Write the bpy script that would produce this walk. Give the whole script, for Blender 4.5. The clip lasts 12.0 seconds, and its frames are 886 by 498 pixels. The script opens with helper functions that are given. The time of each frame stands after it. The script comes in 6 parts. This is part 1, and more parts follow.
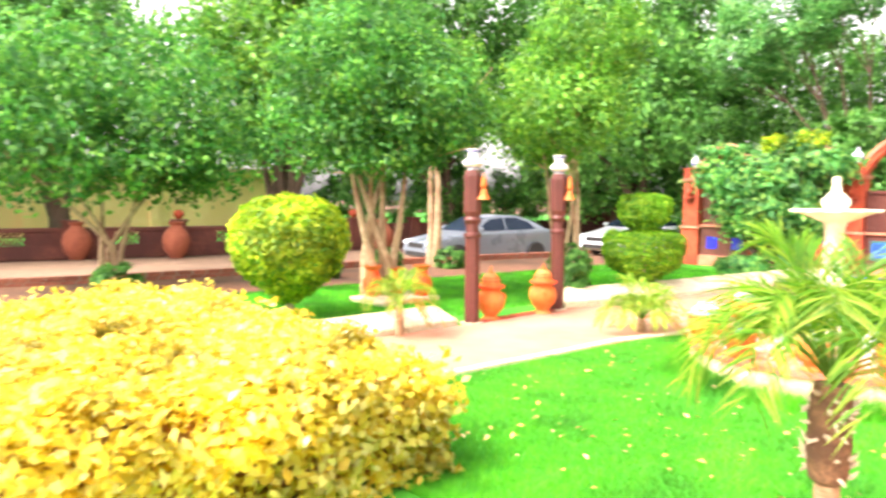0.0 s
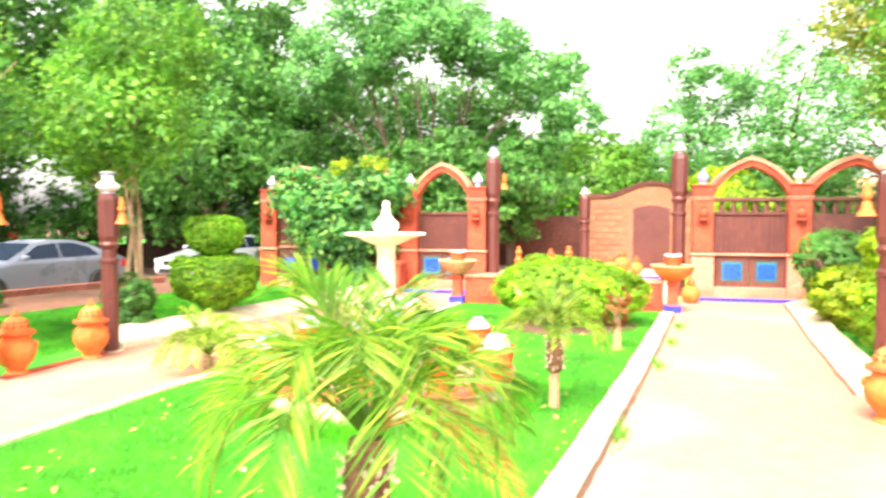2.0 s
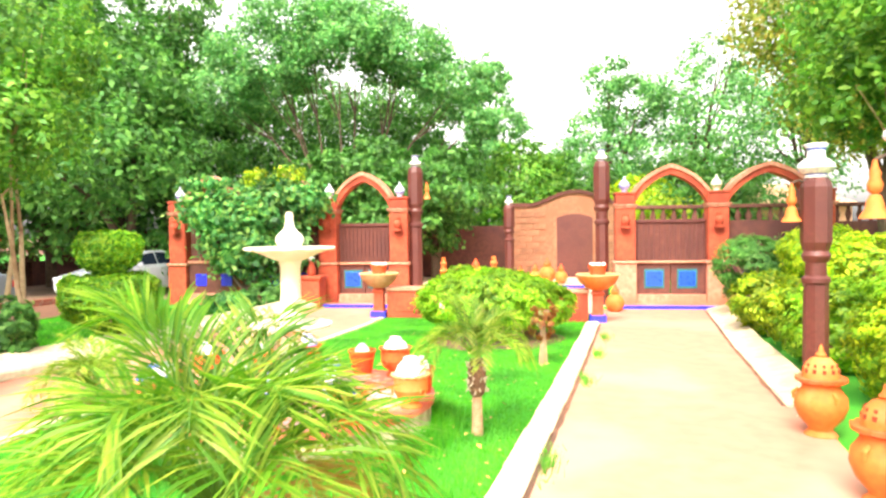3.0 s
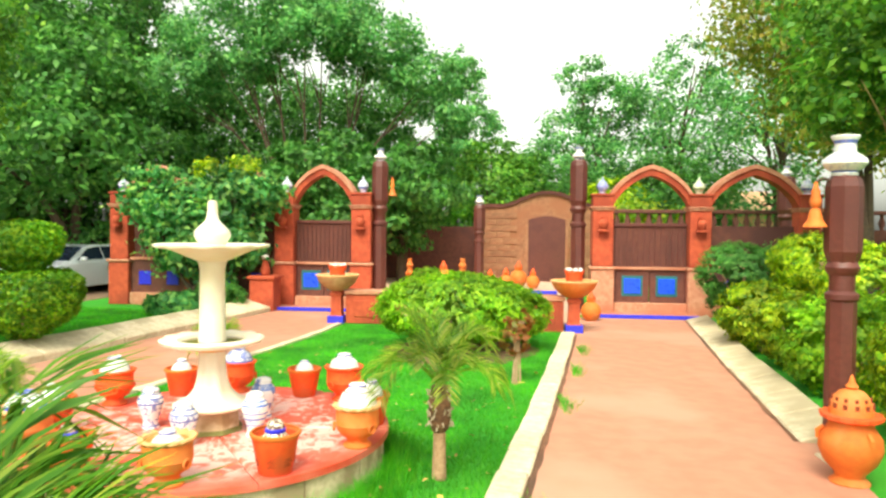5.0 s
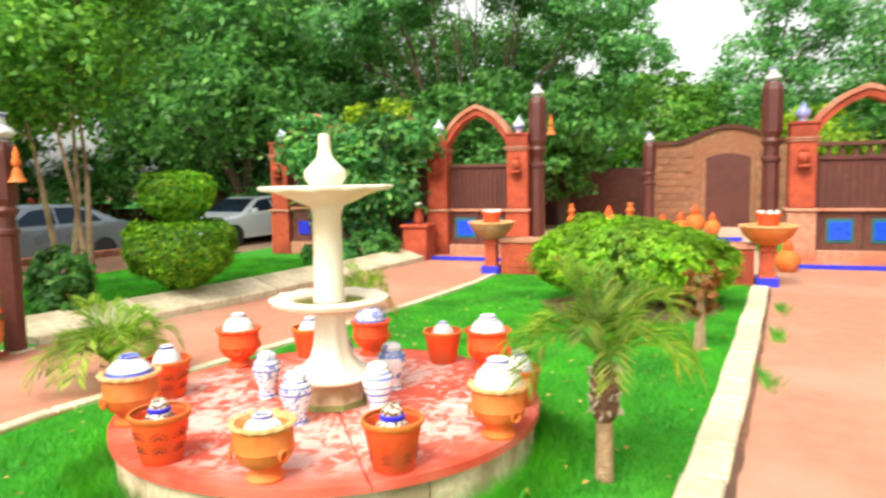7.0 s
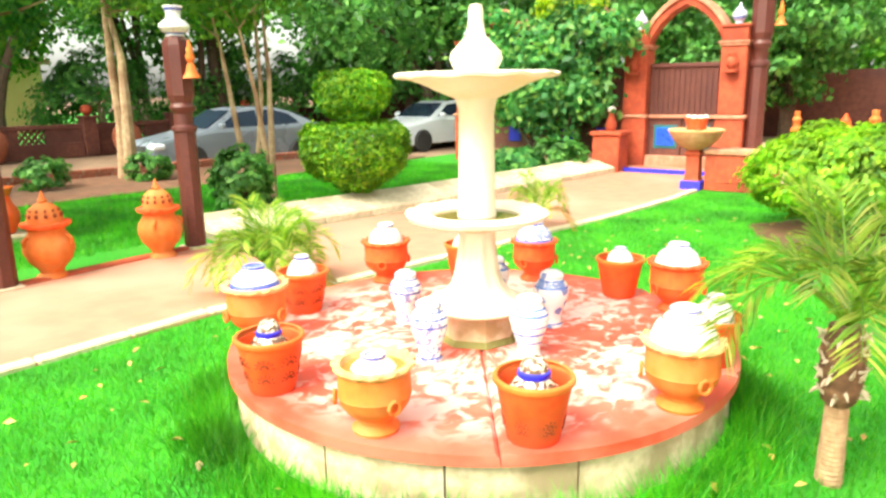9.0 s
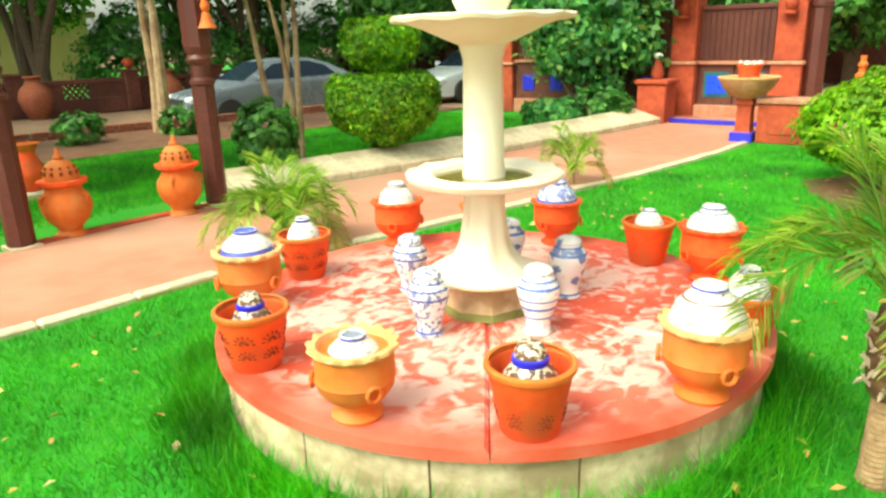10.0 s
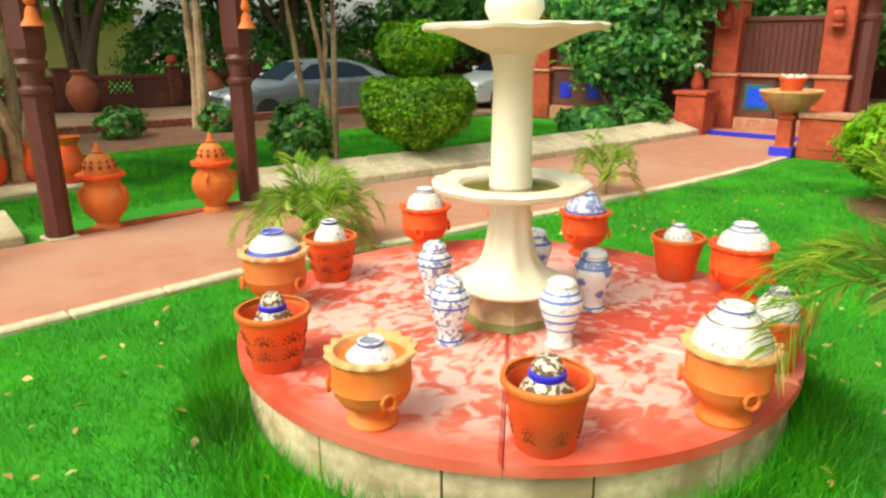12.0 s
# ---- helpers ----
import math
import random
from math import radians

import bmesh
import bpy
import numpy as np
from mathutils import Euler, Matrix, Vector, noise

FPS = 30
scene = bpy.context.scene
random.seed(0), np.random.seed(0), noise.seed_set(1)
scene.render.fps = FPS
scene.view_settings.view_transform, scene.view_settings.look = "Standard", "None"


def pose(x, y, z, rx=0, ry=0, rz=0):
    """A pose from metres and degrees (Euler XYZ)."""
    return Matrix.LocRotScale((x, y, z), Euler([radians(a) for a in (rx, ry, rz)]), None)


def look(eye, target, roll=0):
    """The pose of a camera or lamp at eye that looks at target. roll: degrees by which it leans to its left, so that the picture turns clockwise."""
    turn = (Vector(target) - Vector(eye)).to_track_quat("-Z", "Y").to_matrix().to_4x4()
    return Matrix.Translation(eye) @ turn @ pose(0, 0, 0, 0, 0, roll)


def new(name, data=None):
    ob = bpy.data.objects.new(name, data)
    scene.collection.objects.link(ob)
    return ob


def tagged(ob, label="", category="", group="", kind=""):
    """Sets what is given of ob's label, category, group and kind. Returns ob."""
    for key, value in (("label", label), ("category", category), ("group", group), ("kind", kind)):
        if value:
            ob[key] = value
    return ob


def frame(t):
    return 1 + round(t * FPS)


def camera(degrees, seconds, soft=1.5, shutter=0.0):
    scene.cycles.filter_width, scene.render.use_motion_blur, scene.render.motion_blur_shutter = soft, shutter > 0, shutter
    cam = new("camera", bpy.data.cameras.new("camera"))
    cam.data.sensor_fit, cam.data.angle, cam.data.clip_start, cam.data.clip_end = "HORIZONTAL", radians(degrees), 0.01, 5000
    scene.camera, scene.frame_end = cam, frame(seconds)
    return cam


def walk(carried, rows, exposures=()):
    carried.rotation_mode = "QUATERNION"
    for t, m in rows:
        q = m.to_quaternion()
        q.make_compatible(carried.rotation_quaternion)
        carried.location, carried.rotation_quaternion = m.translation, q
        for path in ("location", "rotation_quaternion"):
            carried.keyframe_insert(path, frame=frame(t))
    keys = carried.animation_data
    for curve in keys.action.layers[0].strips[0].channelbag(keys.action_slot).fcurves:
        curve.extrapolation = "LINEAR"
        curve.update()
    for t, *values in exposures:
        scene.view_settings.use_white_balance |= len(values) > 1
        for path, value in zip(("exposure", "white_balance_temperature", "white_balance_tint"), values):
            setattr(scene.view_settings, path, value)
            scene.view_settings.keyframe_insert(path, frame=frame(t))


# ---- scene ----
cam = camera(65.7, 12.0, soft=2.5, shutter=0.5)
PATH = [
    (0, (2.135, -6.455, 1.565), (0.652, -5.121, 1.419), 0.4),
    (0.5, (2.12, -6.319, 1.607), (0.82, -4.808, 1.445), -0.6),
    (1, (2.132, -6.193, 1.604), (1.003, -4.553, 1.413), -1.3),
    (1.5, (2.115, -5.986, 1.601), (1.286, -4.171, 1.479), 0.8),
    (2, (2.046, -5.758, 1.609), (1.535, -3.827, 1.525), 0.1),
    (2.5, (2.089, -5.48, 1.608), (1.715, -3.515, 1.564), -0.7),
    (2.7, (2.076, -5.388, 1.61), (1.764, -3.413, 1.547), -1.0),
    (4.3, (2.004, -4.592, 1.628), (1.695, -2.616, 1.668), 0.1),
    (4.5, (2.012, -4.514, 1.594), (1.695, -2.539, 1.573), -1.1),
    (5, (1.962, -4.256, 1.594), (1.747, -2.268, 1.542), 0.6),
    (5.5, (1.935, -4.087, 1.605), (1.751, -2.097, 1.533), -0.0),
    (6, (1.97, -3.819, 1.586), (1.778, -1.829, 1.558), -0.9),
    (6.5, (1.954, -3.546, 1.559), (1.574, -1.586, 1.439), -1.3),
    (7, (1.859, -3.312, 1.522), (1.187, -1.439, 1.319), -1.0),
    (7.5, (1.794, -3.124, 1.512), (0.932, -1.334, 1.283), -2.2),
    (7.7, (1.826, -3.054, 1.518), (0.819, -1.336, 1.331), -1.8),
    (9.3, (1.639, -2.49, 1.418), (0.455, -0.959, 0.914), -1.2),
    (9.5, (1.625, -2.433, 1.432), (0.399, -0.941, 0.91), -1.4),
    (10, (1.66, -2.251, 1.411), (0.429, -0.787, 0.826), -1.8),
    (10.5, (1.668, -2.204, 1.399), (0.492, -0.718, 0.759), -1.3),
    (11, (1.676, -2.209, 1.403), (0.477, -0.749, 0.744), -1.2),
    (11.5, (1.675, -2.207, 1.401), (0.499, -0.742, 0.716), -0.2),
    (12, (1.676, -2.221, 1.426), (0.374, -0.815, 0.852), -0.4),
]
PATH.insert(-1, (11.9, *PATH[-1][1:]))
EXPOSURES = [
    (0.0, 2.35, 7000, 18), (1.0, 2.45, 6950, 16), (2.0, 2.4, 6950, 16), (2.7, 2.22, 7000, 15), (4.3, 1.5, 7350, 0), (5.5, 1.12, 7150, -3), (6.3, 1.1, 6950, 2),
    (7.0, 1.1, 6800, 5), (7.5, 1.66, 6600, 4), (7.7, 1.76, 6650, 3), (9.3, 1.85, 7150, -3), (9.8, 1.3, 7200, -10), (10.2, 1.08, 7250, -11), (10.5, 0.88, 7250, -9), (11.5, 0.7, 7300, -4), (12.0, 0.72, 7300, -4),
]
walk(cam, [(t, look(eye, target, roll)) for t, eye, target, roll in PATH], EXPOSURES)

# ---- light ----
SUN_EL, SUN_AZ = radians(52), radians(190)
world = bpy.data.worlds.new("world")
scene.world = world
world.use_nodes = True
wn = world.node_tree.nodes
sky = wn.new("ShaderNodeTexSky")
sky.sky_type, sky.sun_disc, sky.sun_elevation, sky.sun_rotation = "NISHITA", False, SUN_EL, SUN_AZ
sky.air_density, sky.dust_density, sky.ozone_density = 1.0, 4.0, 1.0
haze = wn.new("ShaderNodeHueSaturation")
haze.inputs["Saturation"].default_value = 0.12
world.node_tree.links.new(sky.outputs[0], haze.inputs["Color"])
world.node_tree.links.new(haze.outputs[0], wn["Background"].inputs["Color"])
wn["Background"].inputs["Strength"].default_value = 0.15
sun = new("sun", bpy.data.lights.new("sun", "SUN"))
sun.data.energy, sun.data.angle, sun.data.color = 1.5, radians(35), (1.0, 0.95, 0.86)
sun.matrix_basis = look((0, 0, 20), (-math.sin(SUN_AZ) * math.cos(SUN_EL), -math.cos(SUN_AZ) * math.cos(SUN_EL), 20 - math.sin(SUN_EL)))


# ---- materials ----
def material(name, a, b, scale=8.0, rough=0.7, bump=0.2, c=None, big=0.8, metal=0.0, random_tone=0.0, coat=0.0):
    """Two colours mixed by a fine noise, a third by a broad one; relief from the fine noise."""
    m = bpy.data.materials.new(name)
    m.use_nodes = True
    n, l = m.node_tree.nodes, m.node_tree.links
    bsdf = n["Principled BSDF"]
    co = n.new("ShaderNodeTexCoord")
    fine, broad = n.new("ShaderNodeTexNoise"), n.new("ShaderNodeTexNoise")
    fine.inputs["Scale"].default_value, fine.inputs["Detail"].default_value = scale, 6
    broad.inputs["Scale"].default_value, broad.inputs["Detail"].default_value = big, 4
    for x in (fine, broad):
        l.new(co.outputs["Object"], x.inputs["Vector"])
    ramp = n.new("ShaderNodeValToRGB")
    ramp.color_ramp.elements[0].position, ramp.color_ramp.elements[1].position = 0.36, 0.64
    ramp.color_ramp.elements[0].color, ramp.color_ramp.elements[1].color = (*a, 1), (*b, 1)
    l.new(fine.outputs["Fac"], ramp.inputs["Fac"])
    step = n.new("ShaderNodeMapRange")
    step.inputs["From Min"].default_value, step.inputs["From Max"].default_value = 0.48, 0.62
    l.new(broad.outputs["Fac"], step.inputs["Value"])
    mix = n.new("ShaderNodeMixRGB")
    mix.inputs[2].default_value = (*(c or b), 1)
    l.new(step.outputs[0], mix.inputs[0])
    l.new(ramp.outputs[0], mix.inputs[1])
    out = mix.outputs[0]
    if random_tone:
        info, tone, hsv = n.new("ShaderNodeObjectInfo"), n.new("ShaderNodeMapRange"), n.new("ShaderNodeHueSaturation")
        tone.inputs["To Min"].default_value, tone.inputs["To Max"].default_value = 1 - random_tone, 1 + random_tone
        l.new(info.outputs["Random"], tone.inputs["Value"])
        l.new(tone.outputs[0], hsv.inputs["Value"])
        l.new(out, hsv.inputs["Color"])
        out = hsv.outputs[0]
    l.new(out, bsdf.inputs["Base Color"])
    vary = n.new("ShaderNodeMapRange")
    vary.inputs["To Min"].default_value, vary.inputs["To Max"].default_value = max(rough - 0.12, 0.03), min(rough + 0.12, 1)
    l.new(fine.outputs["Fac"], vary.inputs["Value"])
    l.new(vary.outputs[0], bsdf.inputs["Roughness"])
    bsdf.inputs["Metallic"].default_value = metal
    bsdf.inputs["Coat Weight"].default_value = coat
    if bump:
        bp = n.new("ShaderNodeBump")
        bp.inputs["Strength"].default_value, bp.inputs["Distance"].default_value = bump, 0.01
        l.new(fine.outputs["Fac"], bp.inputs["Height"])
        l.new(bp.outputs[0], bsdf.inputs["Normal"])
    return m


def leaf_material(name, colours, through_light=0.48, rough=0.55):
    """Leaves: the tone changes from leaf to leaf, and from clump to clump as painted shading; some light passes
    through.
    """
    m = bpy.data.materials.new(name)
    m.use_nodes = True
    n, l = m.node_tree.nodes, m.node_tree.links
    bsdf = n["Principled BSDF"]
    geo, ramp = n.new("ShaderNodeNewGeometry"), n.new("ShaderNodeValToRGB")
    l.new(geo.outputs["Random Per Island"], ramp.inputs["Fac"])
    e = ramp.color_ramp.elements
    while len(e) < len(colours):
        e.new(0.5)
    for i, colour in enumerate(colours):
        e[i].position, e[i].color = i / (len(colours) - 1), (*colour, 1)
    # Broad noise paints lit and shaded clumps into the leaf colour.
    co, broad = n.new("ShaderNodeTexCoord"), n.new("ShaderNodeTexNoise")
    broad.inputs["Scale"].default_value, broad.inputs["Detail"].default_value = 1.6, 3
    l.new(co.outputs["Object"], broad.inputs["Vector"])
    tone, hsv = n.new("ShaderNodeMapRange"), n.new("ShaderNodeHueSaturation")
    tone.inputs["From Min"].default_value, tone.inputs["From Max"].default_value = 0.3, 0.7
    tone.inputs["To Min"].default_value, tone.inputs["To Max"].default_value = 0.45, 1.45
    l.new(broad.outputs["Fac"], tone.inputs["Value"])
    l.new(tone.outputs[0], hsv.inputs["Value"])
    l.new(ramp.outputs[0], hsv.inputs["Color"])
    l.new(hsv.outputs[0], bsdf.inputs["Base Color"])
    bsdf.inputs["Roughness"].default_value = rough
    thin, both = n.new("ShaderNodeBsdfTranslucent"), n.new("ShaderNodeMixShader")
    l.new(hsv.outputs[0], thin.inputs["Color"])
    both.inputs[0].default_value = through_light
    l.new(bsdf.outputs[0], both.inputs[1])
    l.new(thin.outputs[0], both.inputs[2])
    l.new(both.outputs[0], n["Material Output"].inputs["Surface"])
    return m


def banded(name, ground, ink, bands, scale=30.0, amount=0.5, lo=0.5):
    """White glazed ware with painted bands (heights in the ware's own space) and blotchy brushwork of ink."""
    m = material(name, ground, tuple(v * 0.93 for v in ground), 9, 0.22, 0.03, coat=0.5)
    n, l = m.node_tree.nodes, m.node_tree.links
    bsdf = n["Principled BSDF"]
    before = bsdf.inputs["Base Color"].links[0].from_socket
    co, sep = n.new("ShaderNodeTexCoord"), n.new("ShaderNodeSeparateXYZ")
    l.new(co.outputs["Object"], sep.inputs[0])
    brush = n.new("ShaderNodeTexNoise")
    brush.inputs["Scale"].default_value, brush.inputs["Detail"].default_value = scale, 2
    l.new(co.outputs["Object"], brush.inputs["Vector"])
    edge = n.new("ShaderNodeMapRange")
    edge.inputs["From Min"].default_value, edge.inputs["From Max"].default_value = lo, lo + 0.05
    edge.inputs["To Max"].default_value = amount
    l.new(brush.outputs["Fac"], edge.inputs["Value"])
    mask = edge.outputs[0]
    for z, half in bands:
        off, away, near, top = n.new("ShaderNodeMath"), n.new("ShaderNodeMath"), n.new("ShaderNodeMath"), n.new("ShaderNodeMath")
        off.operation, away.operation, near.operation, top.operation = "SUBTRACT", "ABSOLUTE", "LESS_THAN", "MAXIMUM"
        off.inputs[1].default_value, near.inputs[1].default_value = z, half
        l.new(sep.outputs["Z"], off.inputs[0])
        l.new(off.outputs[0], away.inputs[0])
        l.new(away.outputs[0], near.inputs[0])
        l.new(near.outputs[0], top.inputs[0])
        l.new(mask, top.inputs[1])
        mask = top.outputs[0]
    mix = n.new("ShaderNodeMixRGB")
    mix.inputs[2].default_value = (*ink, 1)
    l.new(mask, mix.inputs[0])
    l.new(before, mix.inputs[1])
    l.new(mix.outputs[0], bsdf.inputs["Base Color"])
    return m


LAWN = material("lawn_soil", (0.016, 0.19, 0.006), (0.03, 0.31, 0.009), 40, 0.95, 0.5, (0.045, 0.27, 0.012), 0.8)
GRASS = leaf_material("grass_blades", [(0.02, 0.23, 0.006), (0.045, 0.38, 0.01), (0.085, 0.48, 0.015), (0.18, 0.52, 0.025)], 0.4)
EARTH = material("bare_earth", (0.13, 0.055, 0.03), (0.2, 0.09, 0.05), 6, 0.95, 0.5, (0.1, 0.05, 0.03), 0.7)
# Tan lowered in tone, as the trees' shade on the drive is painted in.
ROAD = material("road_surface", (0.2, 0.12, 0.075), (0.27, 0.17, 0.11), 5, 0.9, 0.25, (0.16, 0.095, 0.06), 0.3)
PAVE = material("red_path_concrete", (0.42, 0.175, 0.112), (0.48, 0.212, 0.138), 5, 0.85, 0.1, (0.47, 0.245, 0.17), 0.7)
COURT = material("pale_court_paving", (0.5, 0.3, 0.22), (0.6, 0.4, 0.3), 9, 0.8, 0.2, (0.55, 0.3, 0.2), 0.5)
KERB = material("kerb_stone", (0.55, 0.44, 0.3), (0.68, 0.58, 0.42), 18, 0.85, 0.4, (0.42, 0.34, 0.22), 1.8, random_tone=0.12)
MORTAR = material("mortar", (0.2, 0.15, 0.1), (0.28, 0.22, 0.16), 30, 0.95, 0.3)
SANDSTONE = material("red_sandstone", (0.37, 0.054, 0.021), (0.48, 0.085, 0.036), 12, 0.85, 0.6, (0.28, 0.042, 0.018), 2.2)
PINKSTONE = material("pale_pink_sandstone", (0.42, 0.17, 0.1), (0.52, 0.25, 0.16), 12, 0.85, 0.3, (0.44, 0.14, 0.08), 1.4)
BROWN = material("brown_painted_wood", (0.088, 0.02, 0.014), (0.12, 0.028, 0.02), 26, 0.5, 0.15, (0.085, 0.018, 0.014), 2.0)
BROWNWALL = material("dark_brown_wall", (0.1, 0.03, 0.022), (0.15, 0.05, 0.035), 9, 0.85, 0.3, (0.07, 0.022, 0.018), 0.8)
# Boundary brick darkened to stand for tree shade; also the gatehouse coping.
DULLBRICK = material("dull_red_brick", (0.1, 0.028, 0.02), (0.15, 0.045, 0.03), 9, 0.9, 0.3, (0.075, 0.022, 0.016), 0.9)
BRICKWALL = material("tan_brick", (0.2, 0.085, 0.045), (0.29, 0.135, 0.073), 10, 0.9, 0.3, (0.24, 0.09, 0.045), 1.0, random_tone=0.15)
TERRA = material("terracotta", (0.64, 0.13, 0.018), (0.7, 0.17, 0.028), 20, 0.75, 0.15, (0.6, 0.2, 0.055), 4.0, random_tone=0.1)
TERRA_RED = material("red_terracotta", (0.8, 0.07, 0.01), (0.82, 0.1, 0.016), 22, 0.75, 0.12, (0.6, 0.1, 0.03), 4.0, random_tone=0.08)
TERRA_PALE = material("pale_terracotta", (0.7, 0.34, 0.14), (0.78, 0.44, 0.2), 20, 0.8, 0.15)
# Holes are solid boxes; the shade inside them is put into this colour.
TERRA_HOLE = material("hole_shade_clay", (0.2, 0.035, 0.01), (0.26, 0.05, 0.015), 20, 0.9, 0)
CREAM = material("cream_marble", (0.77, 0.7, 0.55), (0.82, 0.76, 0.63), 7, 0.5, 0.1, (0.75, 0.64, 0.46), 2.4)
WATER = material("murky_water", (0.16, 0.11, 0.03), (0.2, 0.14, 0.04), 6, 0.06, 0.05)
BLUE = material("blue_glaze", (0.02, 0.02, 0.55), (0.03, 0.04, 0.65), 20, 0.35, 0.05)
BLUETILE = material("bright_blue_tile", (0.008, 0.06, 0.72), (0.012, 0.085, 0.82), 14, 0.3, 0.05)
TEAL = material("teal_tile_border", (0.012, 0.11, 0.13), (0.018, 0.15, 0.16), 14, 0.4, 0.05)
BARK = material("pale_bark", (0.36, 0.23, 0.13), (0.5, 0.35, 0.22), 14, 0.9, 0.6, (0.24, 0.13, 0.07), 2.0)
DARKBARK = material("dark_bark", (0.06, 0.04, 0.025), (0.1, 0.065, 0.04), 12, 0.95, 0.6)
PALMBARK = material("palm_bark", (0.1, 0.045, 0.02), (0.2, 0.1, 0.05), 40, 0.95, 0.9, (0.08, 0.035, 0.016), 8.0)
BEIGE = material("beige_plaster", (0.76, 0.44, 0.25), (0.8, 0.5, 0.3), 4, 0.9, 0.1, (0.7, 0.4, 0.22), 0.3)
JARRED = material("dull_red_jar_clay", (0.28, 0.07, 0.035), (0.34, 0.1, 0.05), 14, 0.85, 0.2, (0.24, 0.06, 0.03), 2.0)
SIDESTONE = material("stained_side_stone", (0.56, 0.43, 0.27), (0.72, 0.58, 0.4), 26, 0.9, 0.8, (0.4, 0.29, 0.17), 5.5, random_tone=0.1)
MOSS = material("moss", (0.12, 0.13, 0.03), (0.2, 0.19, 0.06), 30, 0.95, 0.4)
ROOFTILE = material("roof_concrete", (0.35, 0.2, 0.12), (0.4, 0.25, 0.16), 4, 0.9, 0.1)
GREY_PAINT = material("silver_car_paint", (0.16, 0.19, 0.235), (0.175, 0.205, 0.25), 2, 0.3, 0, metal=0.1, coat=0.35)
WHITE_PAINT = material("white_car_paint", (0.62, 0.68, 0.74), (0.66, 0.71, 0.77), 40, 0.25, 0, coat=0.8)
CARGLASS = material("car_glass", (0.012, 0.02, 0.035), (0.016, 0.026, 0.045), 10, 0.06, 0)
CARGLASS.node_tree.nodes["Principled BSDF"].inputs["Specular IOR Level"].default_value = 0.12
RUBBER = material("tyre_rubber", (0.015, 0.015, 0.016), (0.025, 0.025, 0.026), 30, 0.85, 0.2)
ALLOY = material("wheel_alloy", (0.4, 0.42, 0.45), (0.5, 0.52, 0.55), 20, 0.3, 0, metal=0.9)
LAMPGLASS = material("headlamp_glass", (0.6, 0.66, 0.72), (0.7, 0.75, 0.8), 20, 0.1, 0)
REDLAMP = material("tail_lamp", (0.35, 0.01, 0.01), (0.4, 0.015, 0.012), 20, 0.2, 0)
FINIALBLUE = material("blue_violet_glaze", (0.2, 0.22, 0.5), (0.3, 0.32, 0.6), 14, 0.3, 0.03, (0.45, 0.47, 0.62), 6.0, coat=0.4)
BLOSSOM = material("white_blossom", (0.72, 0.66, 0.62), (0.8, 0.76, 0.72), 20, 0.8, 0)
STRIPE = (0.03, 0.05, 0.42)
CHINA = banded("white_glazed_ware", (0.78, 0.77, 0.74), (0.25, 0.27, 0.36), [(0.105, 0.004), (0.03, 0.0025), (0.012, 0.002)], 75, 0.7, 0.55)
CHINA_BLUE = banded("blue_banded_ware", (0.78, 0.78, 0.78), (0.08, 0.11, 0.5), [(0.035, 0.016), (0.118, 0.005)], 60, 0.25, 0.6)
CHINA_MOSAIC = banded("brown_speckled_ware", (0.74, 0.64, 0.5), (0.1, 0.04, 0.022), [], 62, 0.92, 0.45)
CHINA_DENSE = banded("dense_blue_ware", (0.7, 0.72, 0.78), (0.1, 0.14, 0.5), [(0.03, 0.01)], 34, 0.8, 0.46)
CHINA_KNOBBED = banded("white_navy_ware", (0.78, 0.78, 0.77), (0.04, 0.05, 0.22), [(0.118, 0.006)], 40, 0.8, 0.58)
CHINA_SPRIG = banded("sprigged_white_ware", (0.76, 0.74, 0.7), (0.26, 0.17, 0.14), [(0.112, 0.003)], 58, 0.75, 0.6)
VASE_C = banded("blue_petal_vase", (0.74, 0.75, 0.76), (0.1, 0.17, 0.46), [(0.205, 0.006), (0.02, 0.004), (0.235, 0.004)], 15, 0.9, 0.53)
VASE_A = banded("blue_flower_vase", (0.74, 0.75, 0.76), (0.07, 0.1, 0.36), [(0.165, 0.005), (0.2, 0.004), (0.02, 0.004), (0.226, 0.003)], 44, 0.8, 0.52)
VASE_B = banded("blue_striped_vase", (0.76, 0.76, 0.74), (0.1, 0.18, 0.55), [(0.075, 0.004), (0.115, 0.006), (0.15, 0.004), (0.2, 0.006), (0.225, 0.004)], 40, 0.5, 0.58)
URNWARE = banded("urn_ware", (0.72, 0.72, 0.7), (0.12, 0.15, 0.42), [(0.235, 0.012), (0.03, 0.006)], 40, 0.3, 0.55)
FINIALWARE = banded("finial_ware", (0.6, 0.64, 0.7), (0.15, 0.2, 0.5), [(0.1, 0.02)], 30, 0.5, 0.5)
FINIALGREEN = banded("green_finial_ware", (0.6, 0.66, 0.5), (0.25, 0.4, 0.2), [(0.1, 0.02)], 30, 0.4, 0.5)

L_TREE = leaf_material("tree_leaves", [(0.055, 0.21, 0.02), (0.09, 0.3, 0.028), (0.15, 0.39, 0.036), (0.27, 0.5, 0.052)])
L_WEST = leaf_material("deep_green_leaves", [(0.025, 0.15, 0.028), (0.05, 0.24, 0.038), (0.095, 0.34, 0.048), (0.2, 0.46, 0.06)])
L_DARK = leaf_material("dark_tree_leaves", [(0.04, 0.17, 0.027), (0.062, 0.235, 0.036), (0.1, 0.31, 0.05), (0.175, 0.41, 0.07)])
